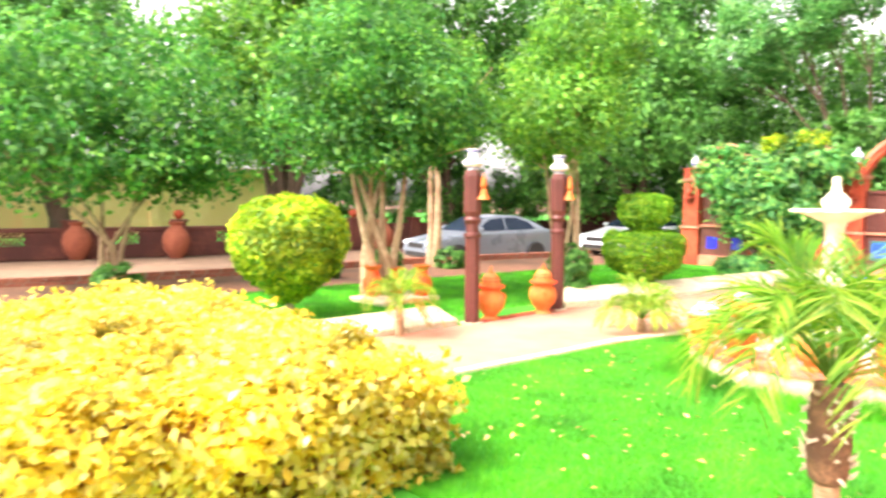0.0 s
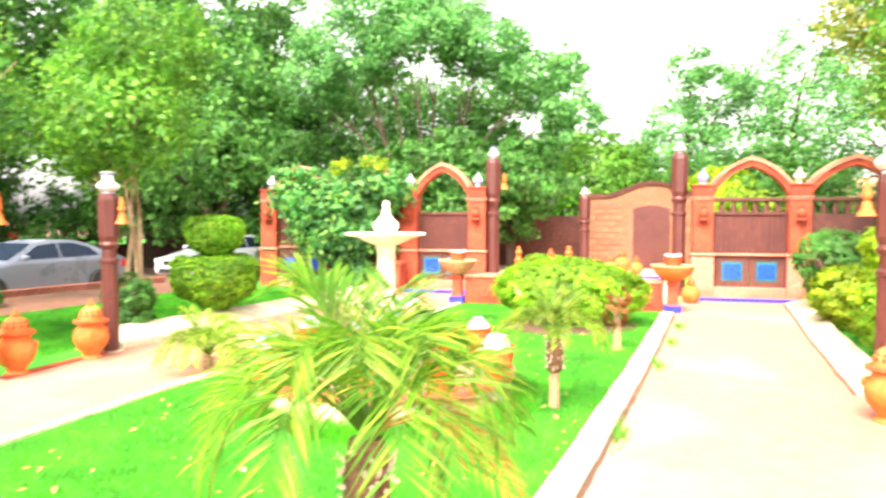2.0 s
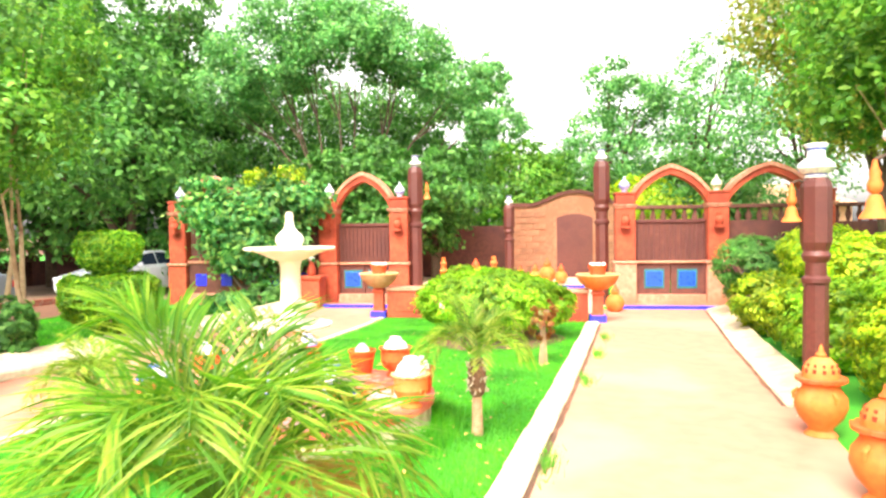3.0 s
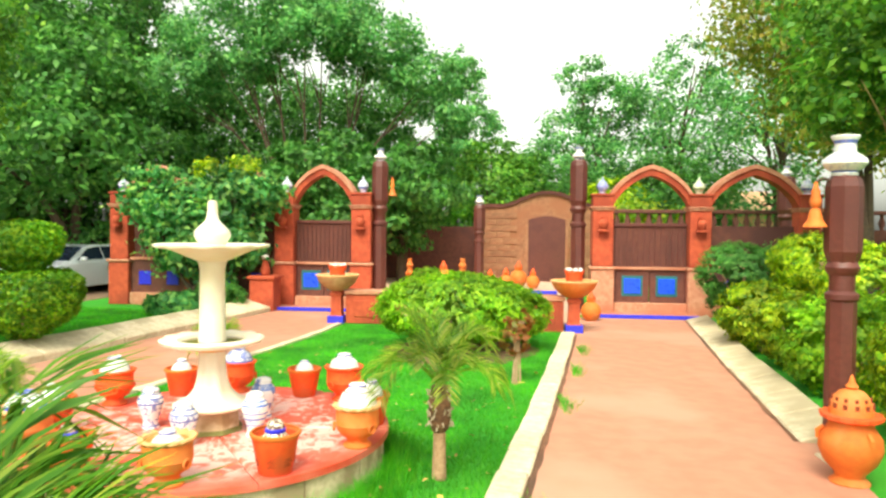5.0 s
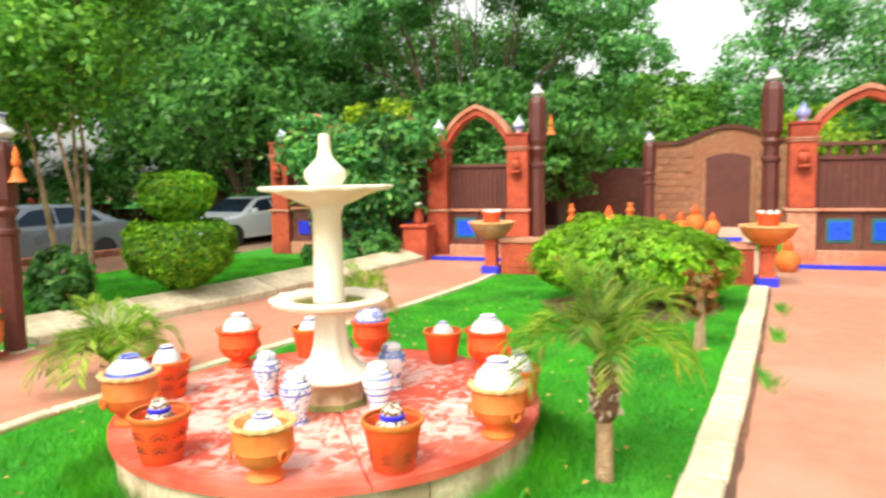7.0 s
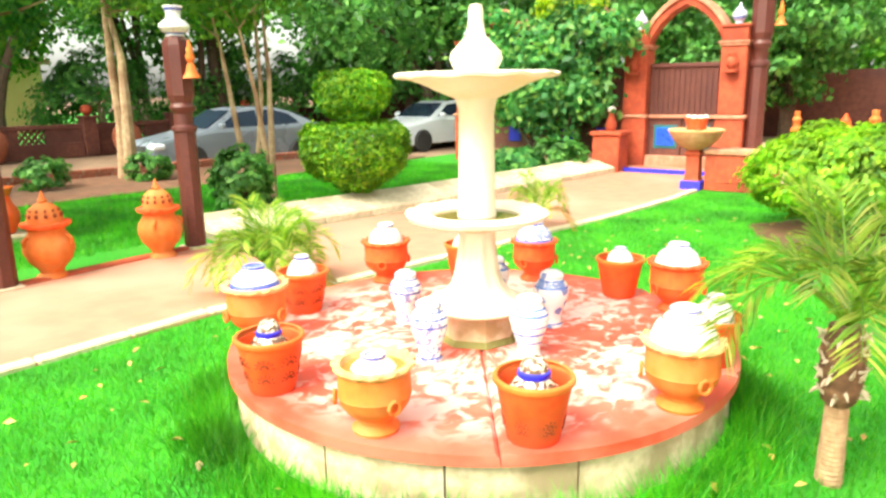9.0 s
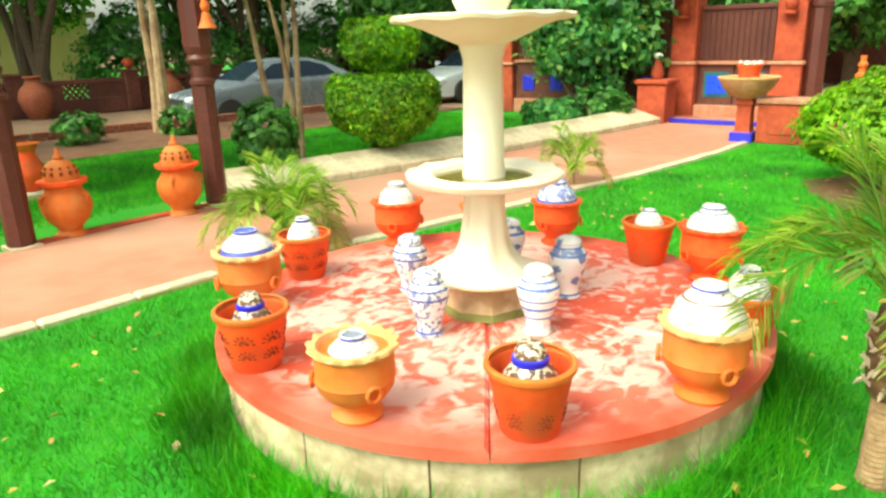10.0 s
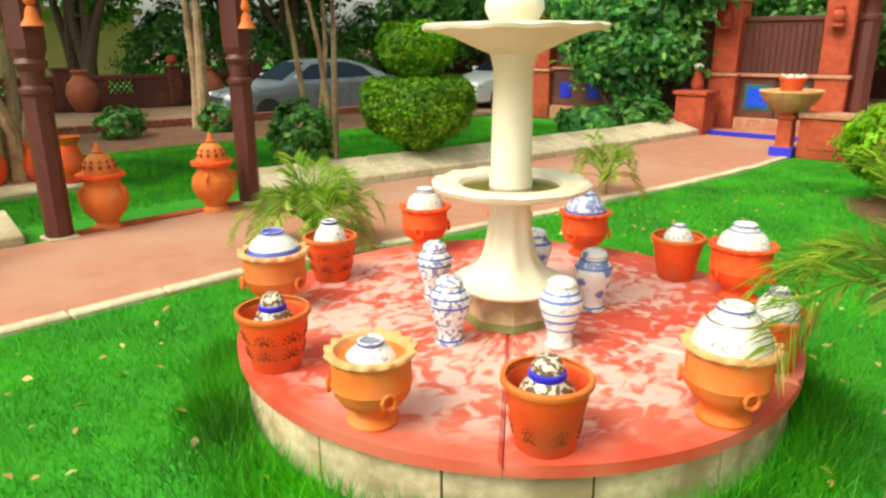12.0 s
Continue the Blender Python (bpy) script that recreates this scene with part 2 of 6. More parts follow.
# Paler and bluer green: the haze before the far trees is put into it.
L_FAR = leaf_material("hazed_far_leaves", [(0.075, 0.29, 0.07), (0.105, 0.36, 0.09), (0.16, 0.45, 0.115), (0.27, 0.55, 0.145)])
L_LIME = leaf_material("lime_leaves", [(0.1, 0.29, 0.01), (0.23, 0.44, 0.014), (0.42, 0.58, 0.02), (0.62, 0.69, 0.03)])
L_GOLD = leaf_material("golden_leaves", [(0.6, 0.38, 0.02), (0.8, 0.62, 0.05), (0.86, 0.76, 0.12), (0.88, 0.82, 0.3)])
L_BUSH = leaf_material("bush_leaves", [(0.1, 0.3, 0.01), (0.18, 0.45, 0.016), (0.29, 0.56, 0.022), (0.45, 0.66, 0.04)])
L_TOPIARY = leaf_material("topiary_leaves", [(0.06, 0.25, 0.01), (0.12, 0.38, 0.014), (0.23, 0.51, 0.02), (0.42, 0.62, 0.03)])
L_VINE = leaf_material("creeper_leaves", [(0.028, 0.16, 0.034), (0.065, 0.3, 0.07), (0.14, 0.44, 0.11), (0.32, 0.56, 0.11)])
L_BROWN = leaf_material("reddish_leaves", [(0.3, 0.08, 0.02), (0.46, 0.14, 0.035), (0.4, 0.22, 0.05), (0.2, 0.25, 0.04)])
L_AUTUMN = leaf_material("rusty_tree_leaves", [(0.2, 0.3, 0.035), (0.29, 0.4, 0.05), (0.4, 0.45, 0.06), (0.5, 0.38, 0.07)])
L_PALM = leaf_material("palm_leaflets", [(0.055, 0.22, 0.01), (0.11, 0.32, 0.014), (0.2, 0.42, 0.022), (0.38, 0.5, 0.055)], 0.5)
L_PALEPALM = leaf_material("yellow_palm_leaflets", [(0.09, 0.27, 0.015), (0.18, 0.39, 0.02), (0.32, 0.5, 0.035), (0.52, 0.56, 0.09)], 0.5)
L_DEADPALM = leaf_material("withered_palm_leaflets", [(0.5, 0.24, 0.04), (0.62, 0.36, 0.07), (0.55, 0.5, 0.12)], 0.4)
PALMTRUNK = material("ringed_palm_trunk", (0.3, 0.17, 0.09), (0.44, 0.28, 0.16), 26, 0.95, 0.6, (0.24, 0.13, 0.07), 6.0)
PALMSTUB = material("grey_leaf_stubs", (0.36, 0.28, 0.2), (0.5, 0.4, 0.3), 30, 0.95, 0.3)
L_FALLEN = leaf_material("fallen_leaves", [(0.5, 0.28, 0.06), (0.6, 0.4, 0.12), (0.45, 0.18, 0.04), (0.62, 0.5, 0.25)], 0.1)


# ---- helpers of the scene ----
def part(name, bm, mat, parent=None, label="", smooth=False):
    """Links a bmesh as one mesh object, under a thing or a part."""
    me = bpy.data.meshes.new(name)
    bmesh.ops.recalc_face_normals(bm, faces=bm.faces)
    bm.to_mesh(me)
    bm.free()
    me.materials.append(mat)
    if smooth:
        me.polygons.foreach_set("use_smooth", [True] * len(me.polygons))
        me.set_sharp_from_angle(angle=radians(40))
    ob = new(name, me)
    if parent:
        ob.parent = parent
    return tagged(ob, label)


def thing(name, x, y, z, label, category, group="", rz=0.0, kind=""):
    ob = new(name)
    ob.matrix_basis = pose(x, y, z, 0, 0, rz)
    ob.empty_display_size = 0.1
    return tagged(ob, label, category, group, kind)


def structure(ob, label, category):
    return tagged(ob, label, category, kind="structure")


def add_box(bm, x0, x1, y0, y1, z0, z1, bevel=0.0):
    verts = [bm.verts.new((x, y, z)) for x in (x0, x1) for y in (y0, y1) for z in (z0, z1)]
    faces = [bm.faces.new([verts[i] for i in q]) for q in ((0, 1, 3, 2), (4, 6, 7, 5), (0, 4, 5, 1), (2, 3, 7, 6), (0, 2, 6, 4), (1, 5, 7, 3))]
    if bevel:
        edges = list({e for f in faces for e in f.edges})
        bmesh.ops.bevel(bm, geom=edges, offset=bevel, segments=1, affect="EDGES")
    return verts


def box(x0, x1, y0, y1, z0, z1, bevel=0.0):
    bm = bmesh.new()
    add_box(bm, x0, x1, y0, y1, z0, z1, bevel)
    return bm


def prism(outline, z0, z1):
    """A flat outline (x, y) raised from z0 to z1."""
    bm = bmesh.new()
    low = [bm.verts.new((x, y, z0)) for x, y in outline]
    top = [bm.verts.new((x, y, z1)) for x, y in outline]
    bm.faces.new(low[::-1])
    bm.faces.new(top)
    for i in range(len(low)):
        j = (i + 1) % len(low)
        bm.faces.new((low[i], low[j], top[j], top[i]))
    return bm


def lathe(profile, seg=28, wave=None, bm=None, at=(0, 0, 0), caps=True):
    """Turns (radius, height) round the z axis. wave: {index: (lobes, depth)} ruffles that ring."""
    bm = bm or bmesh.new()
    rings = []
    for i, (r, z) in enumerate(profile):
        if r <= 1e-5:
            rings.append([bm.verts.new((at[0], at[1], at[2] + z))])
            continue
        ring = []
        for k in range(seg):
            a = 2 * math.pi * k / seg
            rr, zz = r, z
            if wave and i in wave:
                lobes, depth = wave[i]
                rr += depth * math.cos(a * lobes)
                zz += 0.6 * depth * math.cos(a * lobes)
            ring.append(bm.verts.new((at[0] + rr * math.cos(a), at[1] + rr * math.sin(a), at[2] + zz)))
        rings.append(ring)
    for a, b in zip(rings, rings[1:]):
        for k in range(max(len(a), len(b))):
            j = (k + 1) % max(len(a), len(b))
            if len(a) == 1 and len(b) > 1:
                bm.faces.new((a[0], b[j], b[k]))
            elif len(b) == 1 and len(a) > 1:
                bm.faces.new((a[k], a[j], b[0]))
            elif len(a) > 1:
                bm.faces.new((a[k], a[j], b[j], b[k]))
    for ring, turn in ((rings[0], -1), (rings[-1], 1)):
        if len(ring) > 1 and caps:
            bm.faces.new(ring[::turn])
    return bm


def add_tube(bm, points, radii, seg=7):
    """A limb along points with a radius at each."""
    points = [Vector(p) for p in points]
    rings = []
    for i, p in enumerate(points):
        way = (points[min(i + 1, len(points) - 1)] - points[max(i - 1, 0)]).normalized()
        side = way.cross(Vector((0.31, 0.95, 0.12))).normalized()
        up = way.cross(side)
        rings.append([bm.verts.new(p + radii[i] * (math.cos(a) * side + math.sin(a) * up)) for a in (2 * math.pi * k / seg for k in range(seg))])
    for a, b in zip(rings, rings[1:]):
        for k in range(seg):
            bm.faces.new((a[k], a[(k + 1) % seg], b[(k + 1) % seg], b[k]))
    bm.faces.new(rings[0][::-1])
    bm.faces.new(rings[-1])


def leaf_mesh(name, centres, outward, size, mat, parent=None, label="", aspect=0.55, flat=0.5, seed=1):
    """Many small folded leaves: four corners each, turned about the outward direction at random."""
    rng = np.random.default_rng(seed)
    n = len(centres)
    out = outward / np.maximum(np.linalg.norm(outward, axis=1, keepdims=True), 1e-6)
    normal = out * flat + rng.normal(size=(n, 3)) * (1 - flat) * 0.8 + np.array([0, 0, 0.25])
    normal /= np.linalg.norm(normal, axis=1, keepdims=True)
    along = np.cross(normal, rng.normal(size=(n, 3)))
    along /= np.linalg.norm(along, axis=1, keepdims=True)
    across = np.cross(normal, along)
    s = (size * rng.uniform(0.65, 1.35, n))[:, None]
    v = np.empty((n, 4, 3))
    v[:, 0], v[:, 2] = centres - along * s * 0.5, centres + along * s * 0.5
    v[:, 1] = centres + across * s * aspect * 0.5 + normal * s * 0.14
    v[:, 3] = centres - across * s * aspect * 0.5 + normal * s * 0.14
    me = bpy.data.meshes.new(name)
    me.vertices.add(n * 4)
    me.vertices.foreach_set("co", v.ravel())
    me.loops.add(n * 4)
    me.loops.foreach_set("vertex_index", np.arange(n * 4))
    me.polygons.add(n)
    me.polygons.foreach_set("loop_start", np.arange(n) * 4)
    me.update(calc_edges=True)
    me.materials.append(mat)
    ob = new(name, me)
    if parent:
        ob.parent = parent
    return tagged(ob, label)


def clumped(blobs, n, seed, clump=0.3, per=40, shell=0.55):
    """Points and outward directions in clumps over the outer shells of ellipsoids (x, y, z, rx, ry, rz)."""
    rng = np.random.default_rng(seed)
    size = np.array([(b[3] * b[4] * b[5]) ** (2 / 3) for b in blobs])
    centres, outward = [], []
    for b, share in zip(blobs, size / size.sum()):
        c, r = np.array(b[:3]), np.array(b[3:])
        many = max(int(n * share / per), 3)
        d = rng.normal(size=(many, 3))
        d /= np.linalg.norm(d, axis=1, keepdims=True)
        hub = c + d * r * rng.uniform(shell, 1.0, (many, 1)) ** 0.7
        hub = np.repeat(hub, per, axis=0)
        spread = rng.normal(size=(many * per, 3)) * clump * r.mean() * np.array([1, 1, 0.7]) * 0.55
        centres.append(hub + spread)
        outward.append((hub - c) / r + spread / r.mean())
    return np.concatenate(centres), np.concatenate(outward)


def tree(x, y, z, label, blobs, leaf, n, mat, bark, trunk=0.15, stems=1, fork=1.6, seed=1, per=40, clump=0.3, group="trees of the garden", spread=1.9):
    """A tree: stems that rise to a fork and limbs that reach into every blob of the crown (blobs relative to the foot)."""
    rng = random.Random(seed)
    t = thing("tree", x, y, z, label, "tree", group)
    bm = bmesh.new()
    feet = [(0, 0)] if stems == 1 else [(trunk * spread * math.cos(6.28 * k / stems), trunk * spread * math.sin(6.28 * k / stems)) for k in range(stems)]
    for k, b in enumerate(blobs):
        fx, fy = feet[k % stems]
        lean = 0.25 if stems == 1 else 0.55
        fz = fork * rng.uniform(0.85, 1.15)
        mid = (fx + b[0] * lean * 0.5, fy + b[1] * lean * 0.5, fz)
        pts = [(fx, fy, -0.05), (fx * 1.1 + rng.uniform(-1, 1) * trunk * 0.4, fy * 1.1 + rng.uniform(-1, 1) * trunk * 0.4, fz * 0.5), mid]
        pts += [tuple(m + (e - m) * f + rng.uniform(-0.1, 0.1) * b[3] for m, e in zip(mid, b[:3])) for f in (0.5, 1.0)]
        add_tube(bm, pts, [trunk * 1.15, trunk * 0.9, trunk * 0.65, trunk * 0.36, trunk * 0.12], 8)
        for q in range(3):
            tip = [b[i] + rng.uniform(-0.75, 0.75) * b[3 + i] for i in range(3)]
            start = pts[3]
            half = [(s + e) / 2 + rng.uniform(-0.1, 0.1) * b[3] for s, e in zip(start, tip)]
            add_tube(bm, [start, half, tip], [trunk * 0.3, trunk * 0.18, trunk * 0.05], 5)
    part("trunk", bm, bark, t, smooth=True)
    c, o = clumped(blobs, n, seed, clump, per)
    leaf_mesh("crown", c, o, leaf, mat, t, seed=seed)
    return t


def bush(name, x, y, label, blobs, leaf, n, mat, stem=0.0, seed=1, per=30, clump=0.22, group="", category="bush", shell=0.8):
    t = thing(name, x, y, 0, label, category, group)
    bm = bmesh.new()
    rng = random.Random(seed)
    for k, b in enumerate(blobs):
        for q in range(3):
            a = rng.uniform(0, 6.28)
            add_tube(bm, [(0.05 * math.cos(a) + b[0] * 0.4, 0.05 * math.sin(a) + b[1] * 0.4, -0.03), (b[0] * 0.7 + 0.1 * b[3] * math.cos(a), b[1] * 0.7 + 0.1 * b[4] * math.sin(a), max(b[2] - b[5] * 0.8, 0.05)), (b[0] + b[3] * 0.4 * math.cos(a), b[1] + b[4] * 0.4 * math.sin(a), b[2])], [0.035 + stem, 0.028 + stem * 0.8, 0.012], 6)
    part("stem", bm, BARK, t, smooth=True)
    c, o = clumped(blobs, n, seed, clump, per, shell)
    keep = c[:, 2] > 0.03
    leaf_mesh("foliage", c[keep], o[keep], leaf, mat, t, flat=0.72, seed=seed)
    return t


def palm(x, y, hub, trunk_r, reach, fronds, label, seed=1, knob=True, rise=0.5, least=0.0, leaflet=0.4, dead=0, leaf=L_PALEPALM):
    """A small feather palm: ringed trunk, fibrous knob of old leaf bases, arching fronds with rows of narrow leaflets."""
    rng = random.Random(seed)
    t = thing("palm", x, y, 0, label, "palm", "young palms on the lawn")
    neck = hub * 0.56 if knob else hub
    prof = [(trunk_r * 1.15, -0.03)]
    steps = max(int(neck / 0.018), 3)
    for i in range(steps):
        z = neck * i / steps
        r = trunk_r * (1.05 - 0.2 * i / steps)
        prof += [(r * rng.uniform(0.97, 1.03), z + 0.002), (r * rng.uniform(0.92, 0.97), z + neck / steps * 0.8)]
    prof.append((0, neck))
    part("trunk", lathe(prof, 14), PALMTRUNK, t)
    if knob:
        top = [(trunk_r * 0.8, neck - 0.02)]
        for i in range(9):
            f = i / 8
            top.append((trunk_r * (1.0 + 0.55 * math.sin(0.35 + 2.5 * f)) * rng.uniform(0.94, 1.06), neck + (hub - neck) * f))
        part("fibrous_knob", lathe(top, 14), PALMBARK, t, "dark fibrous knob of old leaf bases", True)
    stub = bmesh.new()
    for k in range(54 if knob else 8):
        a, z = rng.uniform(0, 6.28), hub * rng.uniform(0.58, 0.97)
        c, s = math.cos(a), math.sin(a)
        r, e = trunk_r * 1.3, rng.uniform(-0.035, 0.06)
        add_tube(stub, [(r * c, r * s, z), ((r + 0.022) * c, (r + 0.022) * s, z + e * 0.5), ((r + 0.034) * c, (r + 0.034) * s, z + e)], [trunk_r * 0.2, trunk_r * 0.14, trunk_r * 0.04], 4)
    tagged(part("leaf_sheath", stub, PALMSTUB, t, "grey broken leaf stubs"), kind="stuff")
    wide = 0.0052 * (reach / 0.6) ** 0.5
    for k in range(fronds):
        withered = k < dead
        a = 6.283 * k / fronds * 2.618 + rng.uniform(-0.25, 0.25)
        up = 0.0 if withered else least + (1 - least) * (k + 0.5) / fronds
        length = reach * rng.uniform(0.88, 1.12) * (0.8 if withered else 1)
        pts = []
        for i in range(9):
            f = i / 8
            out = length * (math.sin(min(f * 1.2, 1.3)) * (1.12 - 0.75 * up ** 1.6))
            z = hub + length * (rise + 0.1 + 0.5 * up) * (1.5 * f - (2.2 - 1.4 * up) * f * f)
            pts.append(Vector((out * math.cos(a), out * math.sin(a), z)))
        bm = bmesh.new()
        add_tube(bm, pts, [0.0075 - 0.0008 * i for i in range(9)], 4)
        for i in range(72):
            f = 0.2 + 0.79 * i / 71
            g = f * 8
            j = min(int(g), 7)
            p = pts[j].lerp(pts[j + 1], g - j)
            way = (pts[j + 1] - pts[j]).normalized()
            side = way.cross(Vector((0, 0, 1))).normalized() * (1 if i % 2 else -1)
            d = (way * 0.85 + side * 0.8 + Vector((0, 0, rng.uniform(-0.15, 0.4)))).normalized()
            d *= length * leaflet * (1 - 0.5 * f) * rng.uniform(0.8, 1.15)
            s = d.cross(way.cross(d)).normalized()
            s = (s + Vector((rng.uniform(-0.5, 0.5), rng.uniform(-0.5, 0.5), rng.uniform(-0.5, 0.5)))).normalized() * wide * rng.uniform(0.7, 1.2)
            fall = -0.18 * d.length
            mid = p + d * 0.55 + Vector((0, 0, fall * 0.2))
            tip = p + d + Vector((0, 0, fall))
            bm.faces.new([bm.verts.new(q) for q in (p, mid + s, tip, mid - s)])
        part("frond", bm, L_DEADPALM if withered else leaf, t, "withered orange frond" if withered else "")
    return t


# ---- ground, paths, road ----
AXIS = -8.6  # the paths run this many degrees to the right of the gates' normal


def sheet(name, outline, z, mat, label, category, thick=0.25):
    return structure(part(name, prism(outline, z - thick, z), mat), label, category)


GARDEN_EDGE = [(-10.6, -14.0), (-9.3, -4.6), (-8.3, -2.0), (-8.0, 1.5), (-7.6, 5.0), (-7.3, 9.2)]
sheet("ground", [(400, -400), (400, 400), (-400, 400), (-400, -400)], -0.36, EARTH, "bare brown earth reaching to the horizon", "ground", 0.4)
sheet("lawn", [(14, -14), (14, 40), (-7.3, 40)] + GARDEN_EDGE[::-1], 0.0, LAWN, "bright green mown garden lawn", "lawn", 0.4)
sheet("flower_bed", [(-9.2, 9.2), (-9.8, 6.5), (-10.4, 3.1), (-10.55, 0.0), (-11.1, -3.5), (-12.4, -8.0), (-14.0, -14.0)] + GARDEN_EDGE, 0.025, EARTH, "bare soil border along the road", "flower bed", 0.42)
sheet("road", [(-9.3, 60), (-9.3, 9.2), (-9.9, 6.5), (-10.5, 3.1), (-10.65, 0.0), (-11.2, -3.5), (-12.5, -8.0), (-14.1, -14), (-18, -40), (-36, -40), (-23.5, -14), (-20.9, -4), (-19.5, 2), (-18.4, 8), (-17.0, 60)], -0.33, ROAD, "dusty tan driveway beyond the garden", "road", 0.3)
sheet("far_lawn", [(-22.0, -4), (-20.6, 2), (-19.5, 8), (-18.0, 24), (-18.0, 50), (-60, 50), (-60, -60), (-29, -30)], -0.1, LAWN, "lawn beyond the boundary wall", "lawn", 0.3)
LEFT_OUT = [(-4.1, -3.7), (-3.92, -0.5), (-3.98, 1.25), (-3.45, 3.8), (-2.72, 8.7)]
LEFT_IN = [(-0.75, 8.7), (-1.2, 5.5), (-1.74, 1.9), (-2.08, 0.0), (-2.25, -2.1), (-2.5, -3.7)]
sheet("path_west", LEFT_OUT[::-1] + LEFT_IN[::-1], 0.012, PAVE, "worn brick-red concrete garden path", "path", 0.2)
RIGHT_IN = [(-0.2, -13.8), (0.75, -8.0), (1.1, -6.0), (1.8, -1.2), (2.18, 1.5), (2.85, 6.5), (3.1, 8.7)]
RIGHT_OUT = [(5.2, 8.7), (4.6, 4.1), (4.3, 1.2), (4.0, -1.0), (3.52, -5.0), (3.15, -8.0), (2.3, -13.8)]
sheet("path_east", (RIGHT_IN + RIGHT_OUT)[::-1], 0.012, PAVE, "worn brick-red concrete garden path", "path", 0.2)
sheet("court", [(-0.75, 8.0), (3.05, 7.6), (3.2, 17.8), (-6.0, 17.8), (-6.0, 10.6), (-0.75, 10.6)][::-1], 0.05, COURT, "pale paved court between the gates", "court", 0.3)


def run_of_kerb(name, line, width, height, step, label, slope=0.0, seed=3):
    """A kerb of single stones along a line, with open joints on a mortar bed."""
    rng = random.Random(seed)
    k = structure(new(name), label, "kerb")
    out, bed = [], bmesh.new()
    for (x0, y0), (x1, y1) in zip(line, line[1:]):
        ln = math.hypot(x1 - x0, y1 - y0)
        turn = math.degrees(math.atan2(y1 - y0, x1 - x0))
        count = max(int(ln / step), 1)
        size = ln / count
        v = add_box(bed, 0, ln, 0.012, width - 0.012, -0.1, height - max(slope, 0) - 0.02)
        bmesh.ops.transform(bed, matrix=pose(x0, y0, 0, 0, 0, turn), verts=v)
        bm = bmesh.new()
        verts = add_box(bm, 0.004, size - 0.004, 0, width, -0.1, height)
        for w in verts:
            if w.co.z > 0 and w.co.y > width / 2:
                w.co.z -= slope
        bmesh.ops.bevel(bm, geom=list(bm.edges), offset=0.012, segments=1, affect="EDGES")
        first = part("kerb_stone", bm, KERB, k)
        for i in range(count):
            ob = first if i == 0 else new("kerb_stone", first.data)
            ob.parent = k
            ob.matrix_basis = pose(x0, y0, 0, 0, 0, turn) @ pose(size * i, rng.uniform(-0.006, 0.006), rng.uniform(-0.006, 0.006), 0, 0, rng.uniform(-0.4, 0.4))
    part("mortar_bed", bed, MORTAR, k)
    return k


# ---- arcade with its gates ----
WALL_Y = 9.4


def finial(x, y, z, mat, size=1.0, label="glazed ceramic finial jar on a sandstone pillar"):
    t = thing("finial", x, y, z, label, "finial", "ceramic finials")
    s = size
    part("jar", lathe([(0.06 * s, 0), (0.07 * s, 0.02 * s), (0.055 * s, 0.04 * s), (0.1 * s, 0.09 * s), (0.115 * s, 0.15 * s), (0.095 * s, 0.2 * s), (0.05 * s, 0.24 * s)], 18), mat, t, smooth=True)
    part("knob", lathe([(0.06 * s, 0.238 * s), (0.055 * s, 0.255 * s), (0.02 * s, 0.28 * s), (0.026 * s, 0.3 * s), (0, 0.35 * s)], 14), mat, t, smooth=True)
    return t


def pillar(x, y=WALL_Y, w=0.4, top=2.35, low=PINKSTONE, label="carved red sandstone gate pillar"):
    """A square pillar: plinth, string course, shaft with a hanging niche ornament, capital."""
    t = thing("gate_pillar", x, y, 0, label, "pillar", "gate pillars")
    h = w / 2
    part("plinth", box(-h - 0.02, h + 0.02, -h - 0.02, h + 0.02, 0, 0.885, 0.015), low, t, "pale lower stone")
    part("string_course", box(-h - 0.05, h + 0.05, -h - 0.05, h + 0.05, 0.885, 0.945, 0.015), PINKSTONE, t)
    part("shaft", box(-h, h, -h, h, 0.945, 2.02, 0.02), SANDSTONE, t)
    cap = box(-h - 0.02, h + 0.02, -h - 0.02, h + 0.02, 2.02, 2.07, 0.012)
    add_box(cap, -h - 0.045, h + 0.045, -h - 0.045, h + 0.045, 2.07, 2.1, 0.01)
    part("capital", cap, PINKSTONE, t)
    head = box(-h, h, -h, h, 2.1, top - 0.05, 0.015)
    add_box(head, -h - 0.02, h + 0.02, -h - 0.02, h + 0.02, top - 0.05, top, 0.012)
    part("head", head, SANDSTONE, t)
    orn = lathe([(0.03, 0.0), (0.075, 0.05), (0.09, 0.12), (0.07, 0.17), (0.045, 0.19), (0.06, 0.22), (0.06, 0.24)], 14)
    o = part("niche_pot", orn, SANDSTONE, t, "small stone pot on a bracket", True)
    o.matrix_basis = pose(0, -h - 0.07, 1.66)
    b = part("bracket", box(-0.09, 0.09, -h - 0.15, -h, 1.61, 1.66, 0.01), SANDSTONE, t)
    return t


